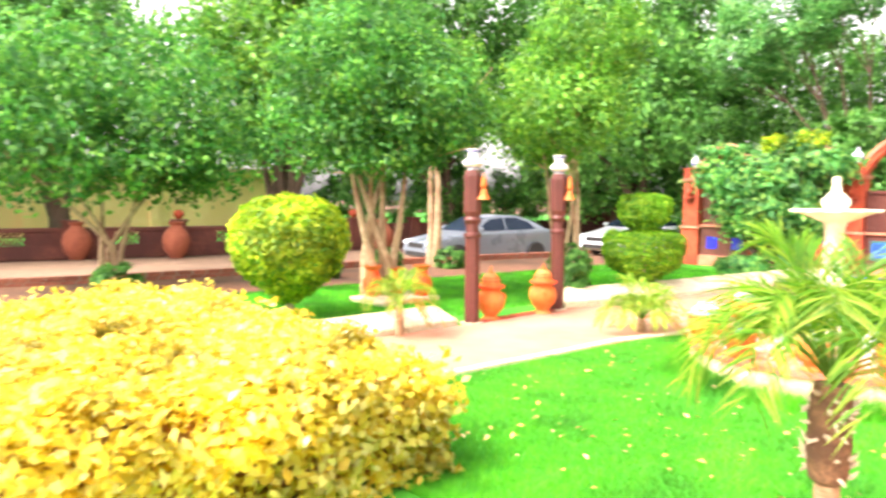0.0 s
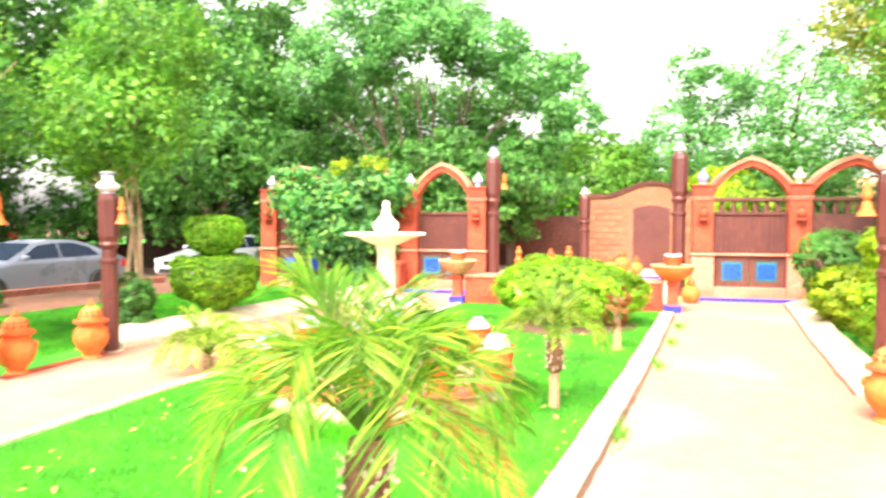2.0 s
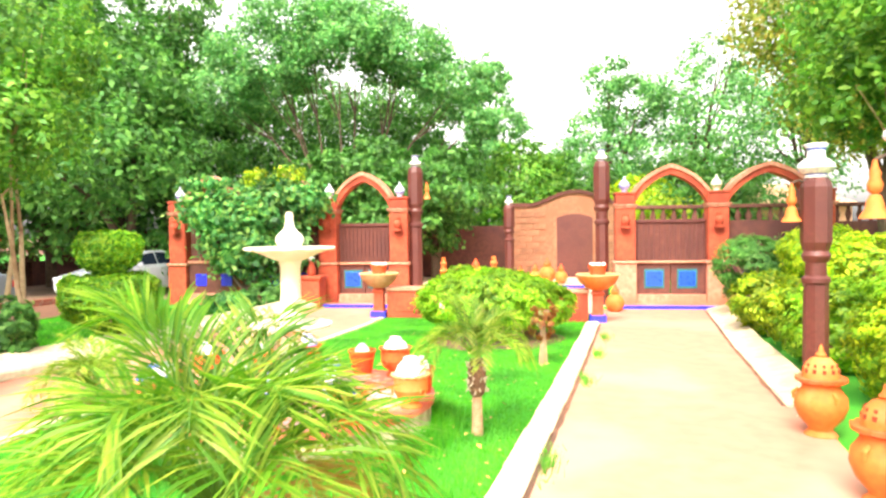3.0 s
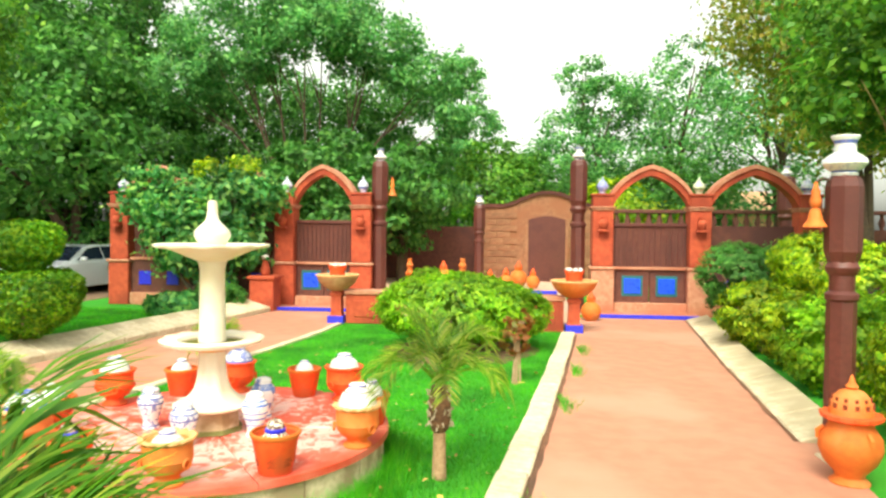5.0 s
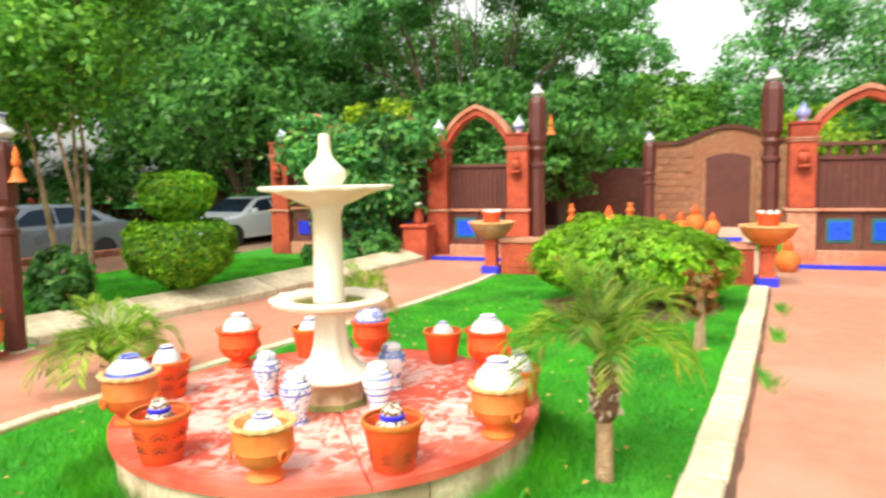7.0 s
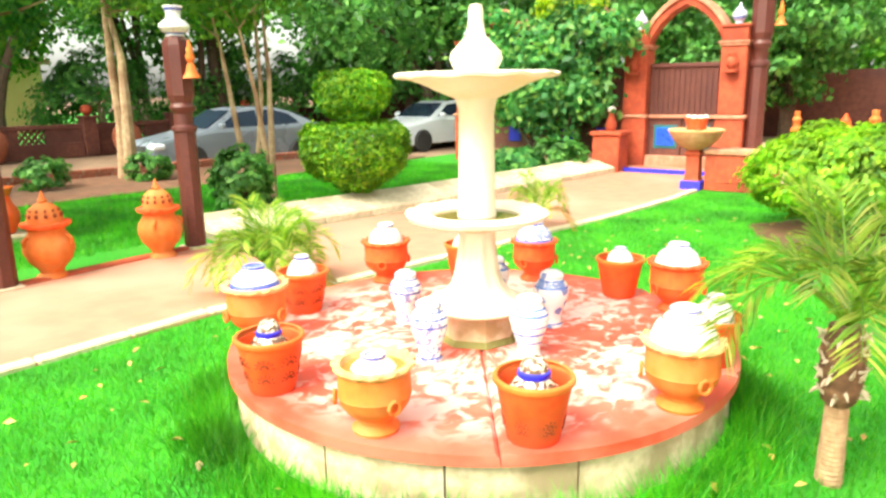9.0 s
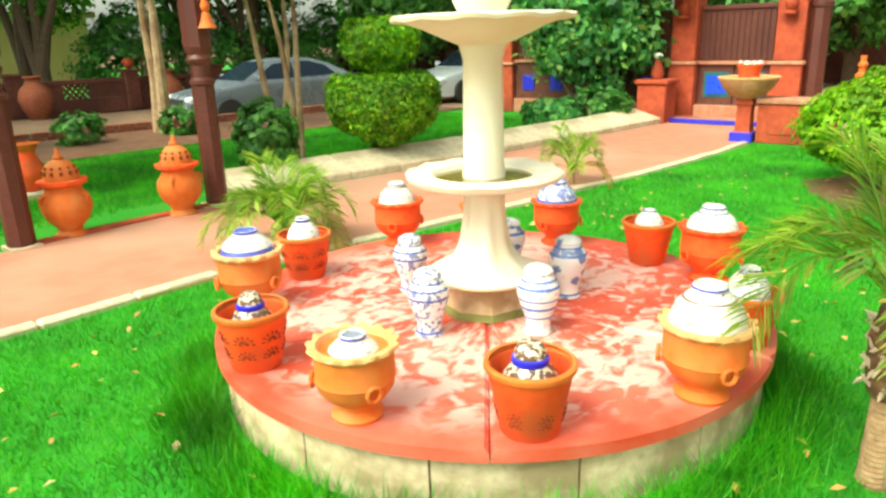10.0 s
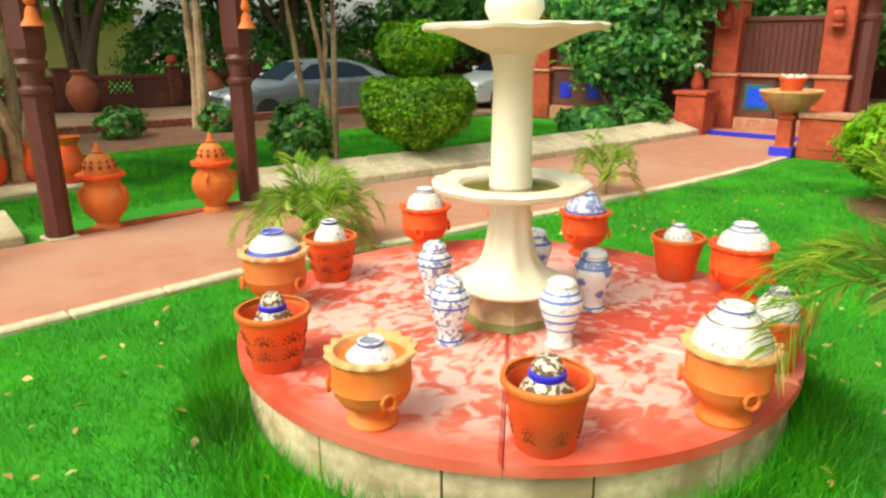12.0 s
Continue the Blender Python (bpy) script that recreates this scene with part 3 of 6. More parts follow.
def arch(x0, x1, y=WALL_Y, spring=2.12, rise=0.76, thick=0.17, depth=0.3):
    """A pointed arch from pillar to pillar, cut from one ring of stone with a raised moulding."""
    t = thing("gate_arch", (x0 + x1) / 2, y, 0, "pointed red sandstone arch over the gate", "arch", "pointed arches")
    half = (x1 - x0) / 2

    def curve(off, n=14):
        pts = []
        for i in range(n + 1):
            f = i / n
            x = -half + half * f
            pts.append((x - off * 0.35 * (1 - f), spring + (rise - thick) * (0.62 * (1 - (1 - f) ** 2.4) ** 0.8 + 0.38 * f) + off))
        return pts + [(-x, z) for x, z in pts[-2::-1]]

    def ring(a, b, y0, y1):
        bm = bmesh.new()
        lo, hi = curve(a), curve(b)
        rows = [[bm.verts.new((x, yy, z)) for x, z in line] for line, yy in ((lo, y0), (hi, y0), (hi, y1), (lo, y1))]
        for p, q in zip(rows, rows[1:] + rows[:1]):
            for i in range(len(p) - 1):
                bm.faces.new((p[i], p[i + 1], q[i + 1], q[i]))
        for i in (0, -1):
            bm.faces.new([r[i] for r in rows])
        return bm

    part("arch_ring", ring(0, thick, -depth / 2, depth / 2), SANDSTONE, t)
    part("moulding", ring(thick * 0.72, thick + 0.03, -depth / 2 - 0.035, depth / 2 + 0.035), PINKSTONE, t, "paler raised moulding")
    return t


def gate_leaf(x0, x1, y=WALL_Y, blue=2):
    """The gate in its arch: stone sill, brown double door with blue tiles, rail and pierced upper screen."""
    t = thing("garden_gate", (x0 + x1) / 2, y, 0, "closed dark brown gate with bright blue square tiles", "gate", "garden gates")
    h = (x1 - x0) / 2
    part("sill", box(-h, h, -0.16, 0.16, 0, 0.25, 0.012), PINKSTONE, t, "pale pink stone sill")
    for s in (-1, 1):
        d = part("door", box(min(0, s * h) + 0.008, max(0, s * h) - 0.008, -0.04, 0.04, 0.25, 0.885, 0.008), BROWNWALL, t)
        cx = s * h / 2 - s * 0.02
        part("tile_border", box(cx - 0.2, cx + 0.2, -0.052, -0.035, 0.37, 0.77, 0.004), TEAL, d, "teal border")
        part("blue_tile", box(cx - 0.155, cx + 0.155, -0.066, -0.045, 0.425, 0.715, 0.006), BLUETILE, d, "bright blue tile")
        part("stile", box(s * h * 0.985 - 0.03, s * h * 0.985 + 0.03, -0.055, 0.055, 0.25, 0.885, 0.006), BROWN, d)
    part("rail", box(-h - 0.02, h + 0.02, -0.1, 0.1, 0.885, 0.94, 0.012), PINKSTONE, t)
    scr = box(-h, h, -0.02, 0.02, 0.94, 1.72)
    part("screen_panel", scr, BROWNWALL, t)
    for k in range(13):
        x = -h + (k + 0.5) * 2 * h / 13
        part("slat", box(x - 0.018, x + 0.018, -0.045, -0.02, 0.96, 1.7, 0.004), BROWN, t)
    part("top_rail", box(-h, h, -0.06, 0.06, 1.72, 1.79, 0.01), BROWN, t)
    return t


PILLARS = [-6.28, -4.62, -2.74, -1.15, 3.6, 5.42, 7.4]
for px in PILLARS:
    pillar(px, low=SANDSTONE if px < 0 else PINKSTONE)
for px, mat in ((-6.28, FINIALWARE), (-2.74, FINIALWARE), (-1.15, FINIALWARE), (3.6, FINIALBLUE), (5.42, FINIALGREEN), (7.4, FINIALWARE)):
    finial(px, WALL_Y, 2.35, mat)
for a, b in ((-6.28, -4.62), (-4.62, -2.74), (-2.74, -1.15), (3.6, 5.42), (5.42, 7.4)):
    arch(a + 0.2, b - 0.2)
gate_leaf(-2.52, -1.37)
gate_leaf(3.82, 5.2)
for a, b in ((-6.06, -4.84), (-4.4, -2.96), (5.64, 7.18)):
    w = structure(part("wall_arcade", box(a, b, WALL_Y - 0.1, WALL_Y + 0.1, 0, 0.93), BROWNWALL), "dark brown panel wall under the arch", "wall")
    part("coping", box(a, b, WALL_Y - 0.14, WALL_Y + 0.14, 0.93, 0.985, 0.01), PINKSTONE, w)
    part("footing", box(a, b, WALL_Y - 0.18, WALL_Y - 0.1, 0, 0.26, 0.01), PINKSTONE, w)
    for k in range(2):
        cx = a + (b - a) * (k + 0.5) / 2
        part("blue_tile", box(cx - 0.13, cx + 0.13, WALL_Y - 0.118, WALL_Y - 0.1, 0.42, 0.7, 0.005), BLUE, w, "bright blue tile")
    part("upper_panel", box(a, b, WALL_Y + 0.02, WALL_Y + 0.06, 0.985, 1.75), BROWNWALL, w)
for a, b in ((-2.95, -0.9), (3.35, 5.35)):
    st = structure(part("step", box(a, b, WALL_Y - 0.62, WALL_Y - 0.17, 0, 0.07, 0.01), PINKSTONE), "low stone step at the gate", "step")
    part("blue_edge", box(a, b, WALL_Y - 0.645, WALL_Y - 0.62, 0.005, 0.075, 0.004), BLUE, st, "blue glazed tile edging")


# ---- posts, jars and bells ----
def urn(x, y, z, s=1.0):
    t = thing("ceramic_urn", x, y, z, "white and blue glazed urn on top of a post", "urn", "post urns")
    part("body", lathe([(0.082 * s, 0), (0.088 * s, 0.015 * s), (0.078 * s, 0.028 * s), (0.115 * s, 0.05 * s), (0.142 * s, 0.085 * s), (0.138 * s, 0.115 * s), (0.105 * s, 0.145 * s), (0.072 * s, 0.165 * s), (0.068 * s, 0.21 * s)], 26), URNWARE, t, smooth=True)
    part("lip", lathe([(0.067 * s, 0.208 * s), (0.075 * s, 0.24 * s), (0.092 * s, 0.27 * s), (0.09 * s, 0.28 * s), (0.07 * s, 0.276 * s), (0.05 * s, 0.2 * s), (0, 0.2 * s)], 22), URNWARE, t, smooth=True)
    return t


def bell(x, y, z, turn, s=1.0):
    t = thing("hanging_bell", x, y, z, "orange terracotta bell hanging from a post", "bell", "terracotta bells", turn)
    part("bell_body", lathe([(0, 0.15 * s), (0.03 * s, 0.145 * s), (0.045 * s, 0.11 * s), (0.055 * s, 0.06 * s), (0.085 * s, 0.012 * s), (0.09 * s, 0), (0.078 * s, 0.004 * s), (0.045 * s, 0.06 * s), (0, 0.11 * s)], 16), TERRA, t, smooth=True)
    part("upper_bead", lathe([(0.012 * s, 0.145 * s), (0.04 * s, 0.17 * s), (0.046 * s, 0.21 * s), (0.03 * s, 0.25 * s), (0.036 * s, 0.28 * s), (0.02 * s, 0.31 * s), (0.012 * s, 0.36 * s)], 14), TERRA, t, smooth=True)
    arm = bmesh.new()
    add_tube(arm, [(-0.13, 0, 0.36 * s), (-0.05, 0, 0.385 * s), (0, 0, 0.36 * s)], [0.012, 0.012, 0.01], 6)
    part("hook", arm, DARKBARK, t)
    return t


def oct_ring(w):
    """An octagon's half-diagonal profile radius for a post of width w."""
    return w / 2 / math.cos(math.pi / 8)


def post(x, y, height, w=0.2, label="brown painted wooden post with turned rings"):
    """A post: foot, eight-sided shaft, turned rings, square-shouldered head, capital."""
    t = thing("wooden_post", x, y, 0, label, "post", "brown garden posts")
    k = height / 2.08
    shaft = lathe([(oct_ring(w) * 1.02, -0.03), (oct_ring(w), 1.18 * k)], 8)
    bmesh.ops.rotate(shaft, verts=shaft.verts, matrix=Matrix.Rotation(math.pi / 8, 3, "Z"))
    part("shaft", shaft, BROWN, t)
    q = w * 0.5
    part("turned_collar", lathe([(q * 1.0, 1.17 * k), (q * 1.22, 1.19 * k), (q * 1.22, 1.225 * k), (q * 0.92, 1.25 * k), (q * 0.92, 1.36 * k), (q * 1.16, 1.385 * k), (q * 1.25, 1.42 * k), (q * 1.0, 1.46 * k)], 20), BROWN, t, smooth=True)
    head = lathe([(oct_ring(w) * 0.98, 1.455 * k), (oct_ring(w) * 1.24, 1.53 * k), (oct_ring(w) * 1.24, 2.0 * k), (oct_ring(w) * 1.1, 2.05 * k), (oct_ring(w) * 0.86, 2.08 * k)], 8)
    bmesh.ops.rotate(head, verts=head.verts, matrix=Matrix.Rotation(math.pi / 8, 3, "Z"))
    part("head", head, BROWN, t)
    part("foot_block", box(-w * 0.62, w * 0.62, -w * 0.62, w * 0.62, -0.05, 0.03, 0.008), KERB, t, "cement footing")
    return t


def lidded_jar(x, y, s=1.0, rz=0.0, z=0.0, label="orange terracotta jar with a domed pierced lid"):
    t = thing("terracotta_jar", x, y, z, label, "jar", "lidded terracotta jars", rz)
    part("body", lathe([(0.115 * s, 0), (0.12 * s, 0.02 * s), (0.085 * s, 0.055 * s), (0.09 * s, 0.075 * s), (0.155 * s, 0.15 * s), (0.188 * s, 0.235 * s), (0.18 * s, 0.31 * s), (0.135 * s, 0.375 * s), (0.13 * s, 0.41 * s), (0.15 * s, 0.42 * s)], 28), TERRA, t, smooth=True)
    part("rim", lathe([(0.15 * s, 0.415 * s), (0.178 * s, 0.43 * s), (0.18 * s, 0.455 * s), (0.16 * s, 0.462 * s), (0.13 * s, 0.455 * s)], 28, {1: (14, 0.006 * s), 2: (14, 0.006 * s)}), TERRA_RED, t, "dark red rim", True)
    lid = part("lid", lathe([(0.13 * s, 0.455 * s), (0.128 * s, 0.5 * s), (0.112 * s, 0.555 * s), (0.07 * s, 0.6 * s), (0.03 * s, 0.615 * s)], 24), TERRA, t, smooth=True)
    part("knob", lathe([(0.028 * s, 0.61 * s), (0.04 * s, 0.63 * s), (0.022 * s, 0.65 * s), (0.012 * s, 0.69 * s), (0, 0.71 * s)], 14), TERRA, lid, smooth=True)
    for k in range(12):
        a = k * 2 * math.pi / 12
        for r, zz, q in ((0.1265, 0.515, 0.012), (0.112, 0.555, 0.009)):
            hole = part("hole", box(-0.004, 0.004, -q * s, q * s, -q * s * 1.3, q * s * 1.3), TERRA_HOLE, lid)
            hole.matrix_basis = Matrix.Translation((r * s * math.cos(a), r * s * math.sin(a), zz * s)) @ Matrix.Rotation(a, 4, "Z")
    for k in range(3):
        a = k * 2.094 + 0.4
        h = bmesh.new()
        r = 0.17 * s
        add_tube(h, [(r * 0.9 * math.cos(a), r * 0.9 * math.sin(a), 0.36 * s), (r * 1.12 * math.cos(a), r * 1.12 * math.sin(a), 0.33 * s), (r * 1.1 * math.cos(a), r * 1.1 * math.sin(a), 0.28 * s)], [0.014 * s, 0.016 * s, 0.012 * s], 6)
        part("lug", h, TERRA, t)
    return t


for px, py, top, w in ((-3.96, -0.48, 1.92, 0.18), (-3.95, 1.19, 1.92, 0.18), (4.22, 0.8, 2.01, 0.178), (3.98, -1.22, 2.01, 0.178)):
    post(px, py, top, w)
    urn(px, py, top - 0.005, 0.94 if px < 0 else 1.0)
    side = 1 if px < 0 else -1
    bell(px + side * (w / 2 + 0.1), py, top - 0.36, 0 if side > 0 else 180, 0.88)
for jx, jy, rz in ((-4.0, -0.1, 10), (-3.88, 0.8, 50), (4.1, 0.36, 20), (3.96, -0.98, 70)):
    lidded_jar(jx, jy, 1.0, rz)
for px, py, top, w in ((-0.8, WALL_Y, 2.99, 0.25), (3.14, WALL_Y, 3.01, 0.26), (0.96, 13.9, 2.3, 0.24), (8.2, 12.6, 2.95, 0.3)):
    post(px, py, top, w, "tall brown post beside the court")
    urn(px, py, top - 0.005, 0.9)
bell(-0.8 + 0.25, WALL_Y, 2.3, 0)


# ---- planters at the ends of the lawn ----
def bowl_planter(x, y, side, clay):
    t = thing("bowl_planter", x, y, 0, "terracotta bowl on a red stone pedestal with blue foot", "planter", "bowl planters")
    part("foot", box(-0.14, 0.14, -0.14, 0.14, 0, 0.13, 0.008), BLUE, t, "blue glazed tile foot")
    part("pedestal", lathe([(0.15, 0.13), (0.13, 0.16), (0.12, 0.46), (0.16, 0.5), (0.12, 0.54), (0.1, 0.56)], 4), SANDSTONE, t).rotation_euler = (0, 0, math.pi / 4)
    part("bowl", lathe([(0.1, 0.555), (0.2, 0.6), (0.31, 0.7), (0.35, 0.78), (0.36, 0.82), (0.33, 0.825), (0.26, 0.75), (0, 0.72)], 28), clay, t, smooth=True)
    part("cup", lathe([(0.11, 0.72), (0.13, 0.78), (0.13, 0.9), (0.16, 0.98), (0.15, 0.99), (0.1, 0.93), (0, 0.92)], 20, {4: (10, 0.008), 5: (10, 0.008)}), TERRA_RED, t, smooth=True)
    part("bowl_rim", lathe([(0.352, 0.8), (0.372, 0.815), (0.374, 0.832), (0.35, 0.838), (0.335, 0.822)], 60, {1: (20, 0.004), 2: (20, 0.005)}, caps=False), TERRA_PALE, t, "pale ruffled rim", True)
    rng = random.Random(5)
    for k in range(14):
        part("flower", lathe([(0, 0), (0.03, 0.015), (0.024, 0.04), (0, 0.045)], 6, None, None, (rng.uniform(-0.12, 0.12), rng.uniform(-0.12, 0.12), 0.96 + rng.uniform(0, 0.03))), BLOSSOM, t, "white flower")
    w = thing("low_wall_block", x + side * 0.62, y + 0.12, 0, "low red sandstone wall block beside the planter", "wall block", "low wall blocks")
    blk = box(-0.46, 0.46, -0.17, 0.17, 0, 0.5, 0.012)
    part("wall_body", blk, SANDSTONE, w)
    part("coping", box(-0.48, 0.48, -0.2, 0.2, 0.5, 0.57, 0.012), PINKSTONE, w)
    part("panel", box(-0.32, 0.32, -0.185, -0.17, 0.12, 0.4, 0.006), SANDSTONE, w)
    return t


TAN_CLAY = material("weathered_tan_clay", (0.42, 0.22, 0.1), (0.52, 0.3, 0.15), 16, 0.85, 0.2, (0.36, 0.16, 0.07), 3.0)
bowl_planter(-1.1, 7.25, 1, TAN_CLAY)
bowl_planter(2.87, 6.8, -1, TERRA)
P = thing("flower_pedestal", -2.95, 8.75, 0, "dark red pedestal with a small white flower pot", "pedestal")
part("pedestal_body", box(-0.24, 0.24, -0.22, 0.22, 0, 0.62, 0.015), SANDSTONE, P)
part("pedestal_cap", box(-0.28, 0.28, -0.26, 0.26, 0.62, 0.69, 0.015), SANDSTONE, P)
part("pot", lathe([(0.07, 0.69), (0.1, 0.75), (0.09, 0.84), (0.05, 0.95), (0.06, 1.0)], 16), SANDSTONE, P, smooth=True)
part("flower", lathe([(0, 1.0), (0.06, 1.02), (0.08, 1.06), (0.04, 1.09), (0, 1.1)], 10), BLOSSOM, P, "white flower head")


# ---- the fountain and its round plinth ----
PLATE_R, PLATE_Z = 1.15, 0.29
plinth = thing("fountain_platform", -0.03, 0.06, 0, "round platform with red slab top and cream stone sides", "platform")
part("core", lathe([(PLATE_R - 0.09, -0.05), (PLATE_R - 0.09, PLATE_Z - 0.03), (0, PLATE_Z - 0.03)], 64), MORTAR, plinth)
SLAB = material("limed_red_slab", (0.6, 0.06, 0.03), (0.64, 0.1, 0.06), 7, 0.55, 0.2, (0.62, 0.15, 0.1), 2.2)
sn, sl = SLAB.node_tree.nodes, SLAB.node_tree.links
sb = sn["Principled BSDF"]
was = sb.inputs["Base Color"].links[0].from_socket
lime_at, lime_xyz, lime_ang, lime_len, lime_vec = sn.new("ShaderNodeTexCoord"), sn.new("ShaderNodeSeparateXYZ"), sn.new("ShaderNodeMath"), sn.new("ShaderNodeVectorMath"), sn.new("ShaderNodeCombineXYZ")
lime_noise, lime_broad, lime_sum, lime_step, lime_edge, lime_mul, lime_mix = sn.new("ShaderNodeTexNoise"), sn.new("ShaderNodeTexNoise"), sn.new("ShaderNodeMath"), sn.new("ShaderNodeMapRange"), sn.new("ShaderNodeMapRange"), sn.new("ShaderNodeMath"), sn.new("ShaderNodeMixRGB")
lime_ang.operation, lime_len.operation, lime_sum.operation, lime_mul.operation = "ARCTAN2", "LENGTH", "MULTIPLY_ADD", "MULTIPLY"
sl.new(lime_at.outputs["Object"], lime_xyz.inputs[0])
sl.new(lime_at.outputs["Object"], lime_len.inputs[0])
sl.new(lime_xyz.outputs["Y"], lime_ang.inputs[0])
sl.new(lime_xyz.outputs["X"], lime_ang.inputs[1])
lime_far = sn.new("ShaderNodeMath")
lime_far.operation, lime_far.inputs[1].default_value = "MULTIPLY", 1.5
sl.new(lime_len.outputs["Value"], lime_far.inputs[0])
sl.new(lime_ang.outputs[0], lime_vec.inputs["X"])
sl.new(lime_far.outputs[0], lime_vec.inputs["Y"])
sl.new(lime_xyz.outputs["X"], lime_vec.inputs["Z"])
lime_noise.inputs["Scale"].default_value, lime_noise.inputs["Detail"].default_value, lime_noise.inputs["Distortion"].default_value = 9.5, 4, 0.6
lime_broad.inputs["Scale"].default_value = 2.6
sl.new(lime_vec.outputs[0], lime_noise.inputs["Vector"])
sl.new(lime_at.outputs["Object"], lime_broad.inputs["Vector"])
lime_sum.inputs[1].default_value = 0.75
sl.new(lime_broad.outputs["Fac"], lime_sum.inputs[0])
sl.new(lime_noise.outputs["Fac"], lime_sum.inputs[2])
sl.new(lime_sum.outputs[0], lime_step.inputs["Value"])
lime_step.inputs["From Min"].default_value, lime_step.inputs["From Max"].default_value, lime_step.inputs["To Max"].default_value = 0.82, 0.97, 0.56
lime_edge.inputs["From Min"].default_value, lime_edge.inputs["From Max"].default_value = 1.15, 0.97
sl.new(lime_len.outputs["Value"], lime_edge.inputs["Value"])
sl.new(lime_step.outputs[0], lime_mul.inputs[0])
sl.new(lime_edge.outputs[0], lime_mul.inputs[1])
lime_mix.inputs[2].default_value = (0.76, 0.66, 0.62, 1)
sl.new(lime_mul.outputs[0], lime_mix.inputs[0])
sl.new(was, lime_mix.inputs[1])
sl.new(lime_mix.outputs[0], sb.inputs["Base Color"])


def sector(r0, r1, a0, a1, z0, z1, n=6, bevel=0.006):
    bm = bmesh.new()
    inner = [(r0 * math.cos(a0 + (a1 - a0) * i / n), r0 * math.sin(a0 + (a1 - a0) * i / n)) for i in range(n + 1)]
    outer = [(r1 * math.cos(a0 + (a1 - a0) * i / n), r1 * math.sin(a0 + (a1 - a0) * i / n)) for i in range(n, -1, -1)]
    low = [bm.verts.new((x, y, z0)) for x, y in inner + outer]
    top = [bm.verts.new((x, y, z1)) for x, y in inner + outer]
    bm.faces.new(low[::-1]), bm.faces.new(top)
    for i in range(len(low)):
        j = (i + 1) % len(low)
        bm.faces.new((low[i], low[j], top[j], top[i]))
    if bevel:
        bmesh.ops.bevel(bm, geom=[e for e in bm.edges if abs(e.verts[0].co.z - z1) < 1e-6 and abs(e.verts[1].co.z - z1) < 1e-6], offset=bevel, segments=1, affect="EDGES")
    return bm


for k in range(6):
    a = k * math.pi / 3 + 0.108
    part("top_slab", sector(0.1, PLATE_R + 0.015, a + 0.002, a + math.pi / 3 - 0.002, PLATE_Z - 0.042, PLATE_Z, 24, 0.014), SLAB, plinth, "", True)
for k in range(16):
    a = k * 2 * math.pi / 16 + 0.08
    part("side_stone", sector(PLATE_R - 0.12, PLATE_R - 0.015, a + 0.0035, a + 2 * math.pi / 16 - 0.0035, -0.05, PLATE_Z - 0.042, 5, 0.0), SIDESTONE, plinth)

fountain = thing("fountain", 0, 0, 0.33, "cream marble two-tier garden fountain", "fountain")
FOOT = PLATE_Z - 0.33
STAINED = material("water_stained_marble", (0.5, 0.38, 0.22), (0.7, 0.6, 0.44), 9, 0.7, 0.25, (0.36, 0.26, 0.13), 5.0)
base8 = lathe([(0.182, FOOT), (0.178, 0.04), (0.176, 0.105)], 8)
part("plinth_block", base8, STAINED, fountain, "octagonal base stained at the foot")
part("moss_line", lathe([(0.18, FOOT + 0.001), (0.202, FOOT + 0.002), (0.194, FOOT + 0.014), (0.18, FOOT + 0.03)], 8, caps=False), MOSS, fountain, "green moss along the foot")
part("bell_foot", lathe([(0.168, 0.103), (0.225, 0.11), (0.242, 0.12), (0.244, 0.13), (0.232, 0.14), (0.188, 0.158), (0.15, 0.182), (0.118, 0.225), (0.1, 0.28), (0.088, 0.36), (0.08, 0.44), (0.086, 0.472)], 48, {i: (8, 0.005) for i in range(6, 11)}), CREAM, fountain, "flared skirt rising to a fluted neck", True)
part("collar", lathe([(0.08, 0.468), (0.092, 0.474), (0.096, 0.492), (0.088, 0.5)], 16), TERRA_PALE, fountain, "pale orange stone collar", True)
part("lower_basin", lathe([(0.088, 0.498), (0.15, 0.505), (0.27, 0.515), (0.315, 0.53), (0.325, 0.55), (0.31, 0.562), (0.215, 0.552), (0.2, 0.53), (0.09, 0.525)], 40, {3: (12, 0.006), 4: (12, 0.006), 5: (12, 0.006)}), CREAM, fountain, smooth=True)
part("basin_water", lathe([(0.2, 0.536), (0.07, 0.5365)], 30), WATER, fountain, "murky brown water")
part("column", lathe([(0.088, 0.52), (0.088, 0.56), (0.083, 0.6), (0.078, 1.0), (0.088, 1.04), (0.095, 1.06)], 32), CREAM, fountain, smooth=True)
part("upper_bowl", lathe([(0.09, 1.055), (0.14, 1.075), (0.24, 1.12), (0.3, 1.14), (0.355, 1.146), (0.36, 1.16), (0.345, 1.168), (0.25, 1.16), (0.1, 1.15), (0, 1.15)], 40, {3: (12, 0.006), 4: (12, 0.007), 5: (12, 0.007)}), CREAM, fountain, smooth=True)
part("top_vase", lathe([(0.07, 1.15), (0.085, 1.165), (0.1, 1.19), (0.115, 1.22), (0.11, 1.25), (0.075, 1.285), (0.042, 1.32), (0.032, 1.38), (0.034, 1.42), (0.026, 1.445), (0, 1.45)], 24), CREAM, fountain, smooth=True)


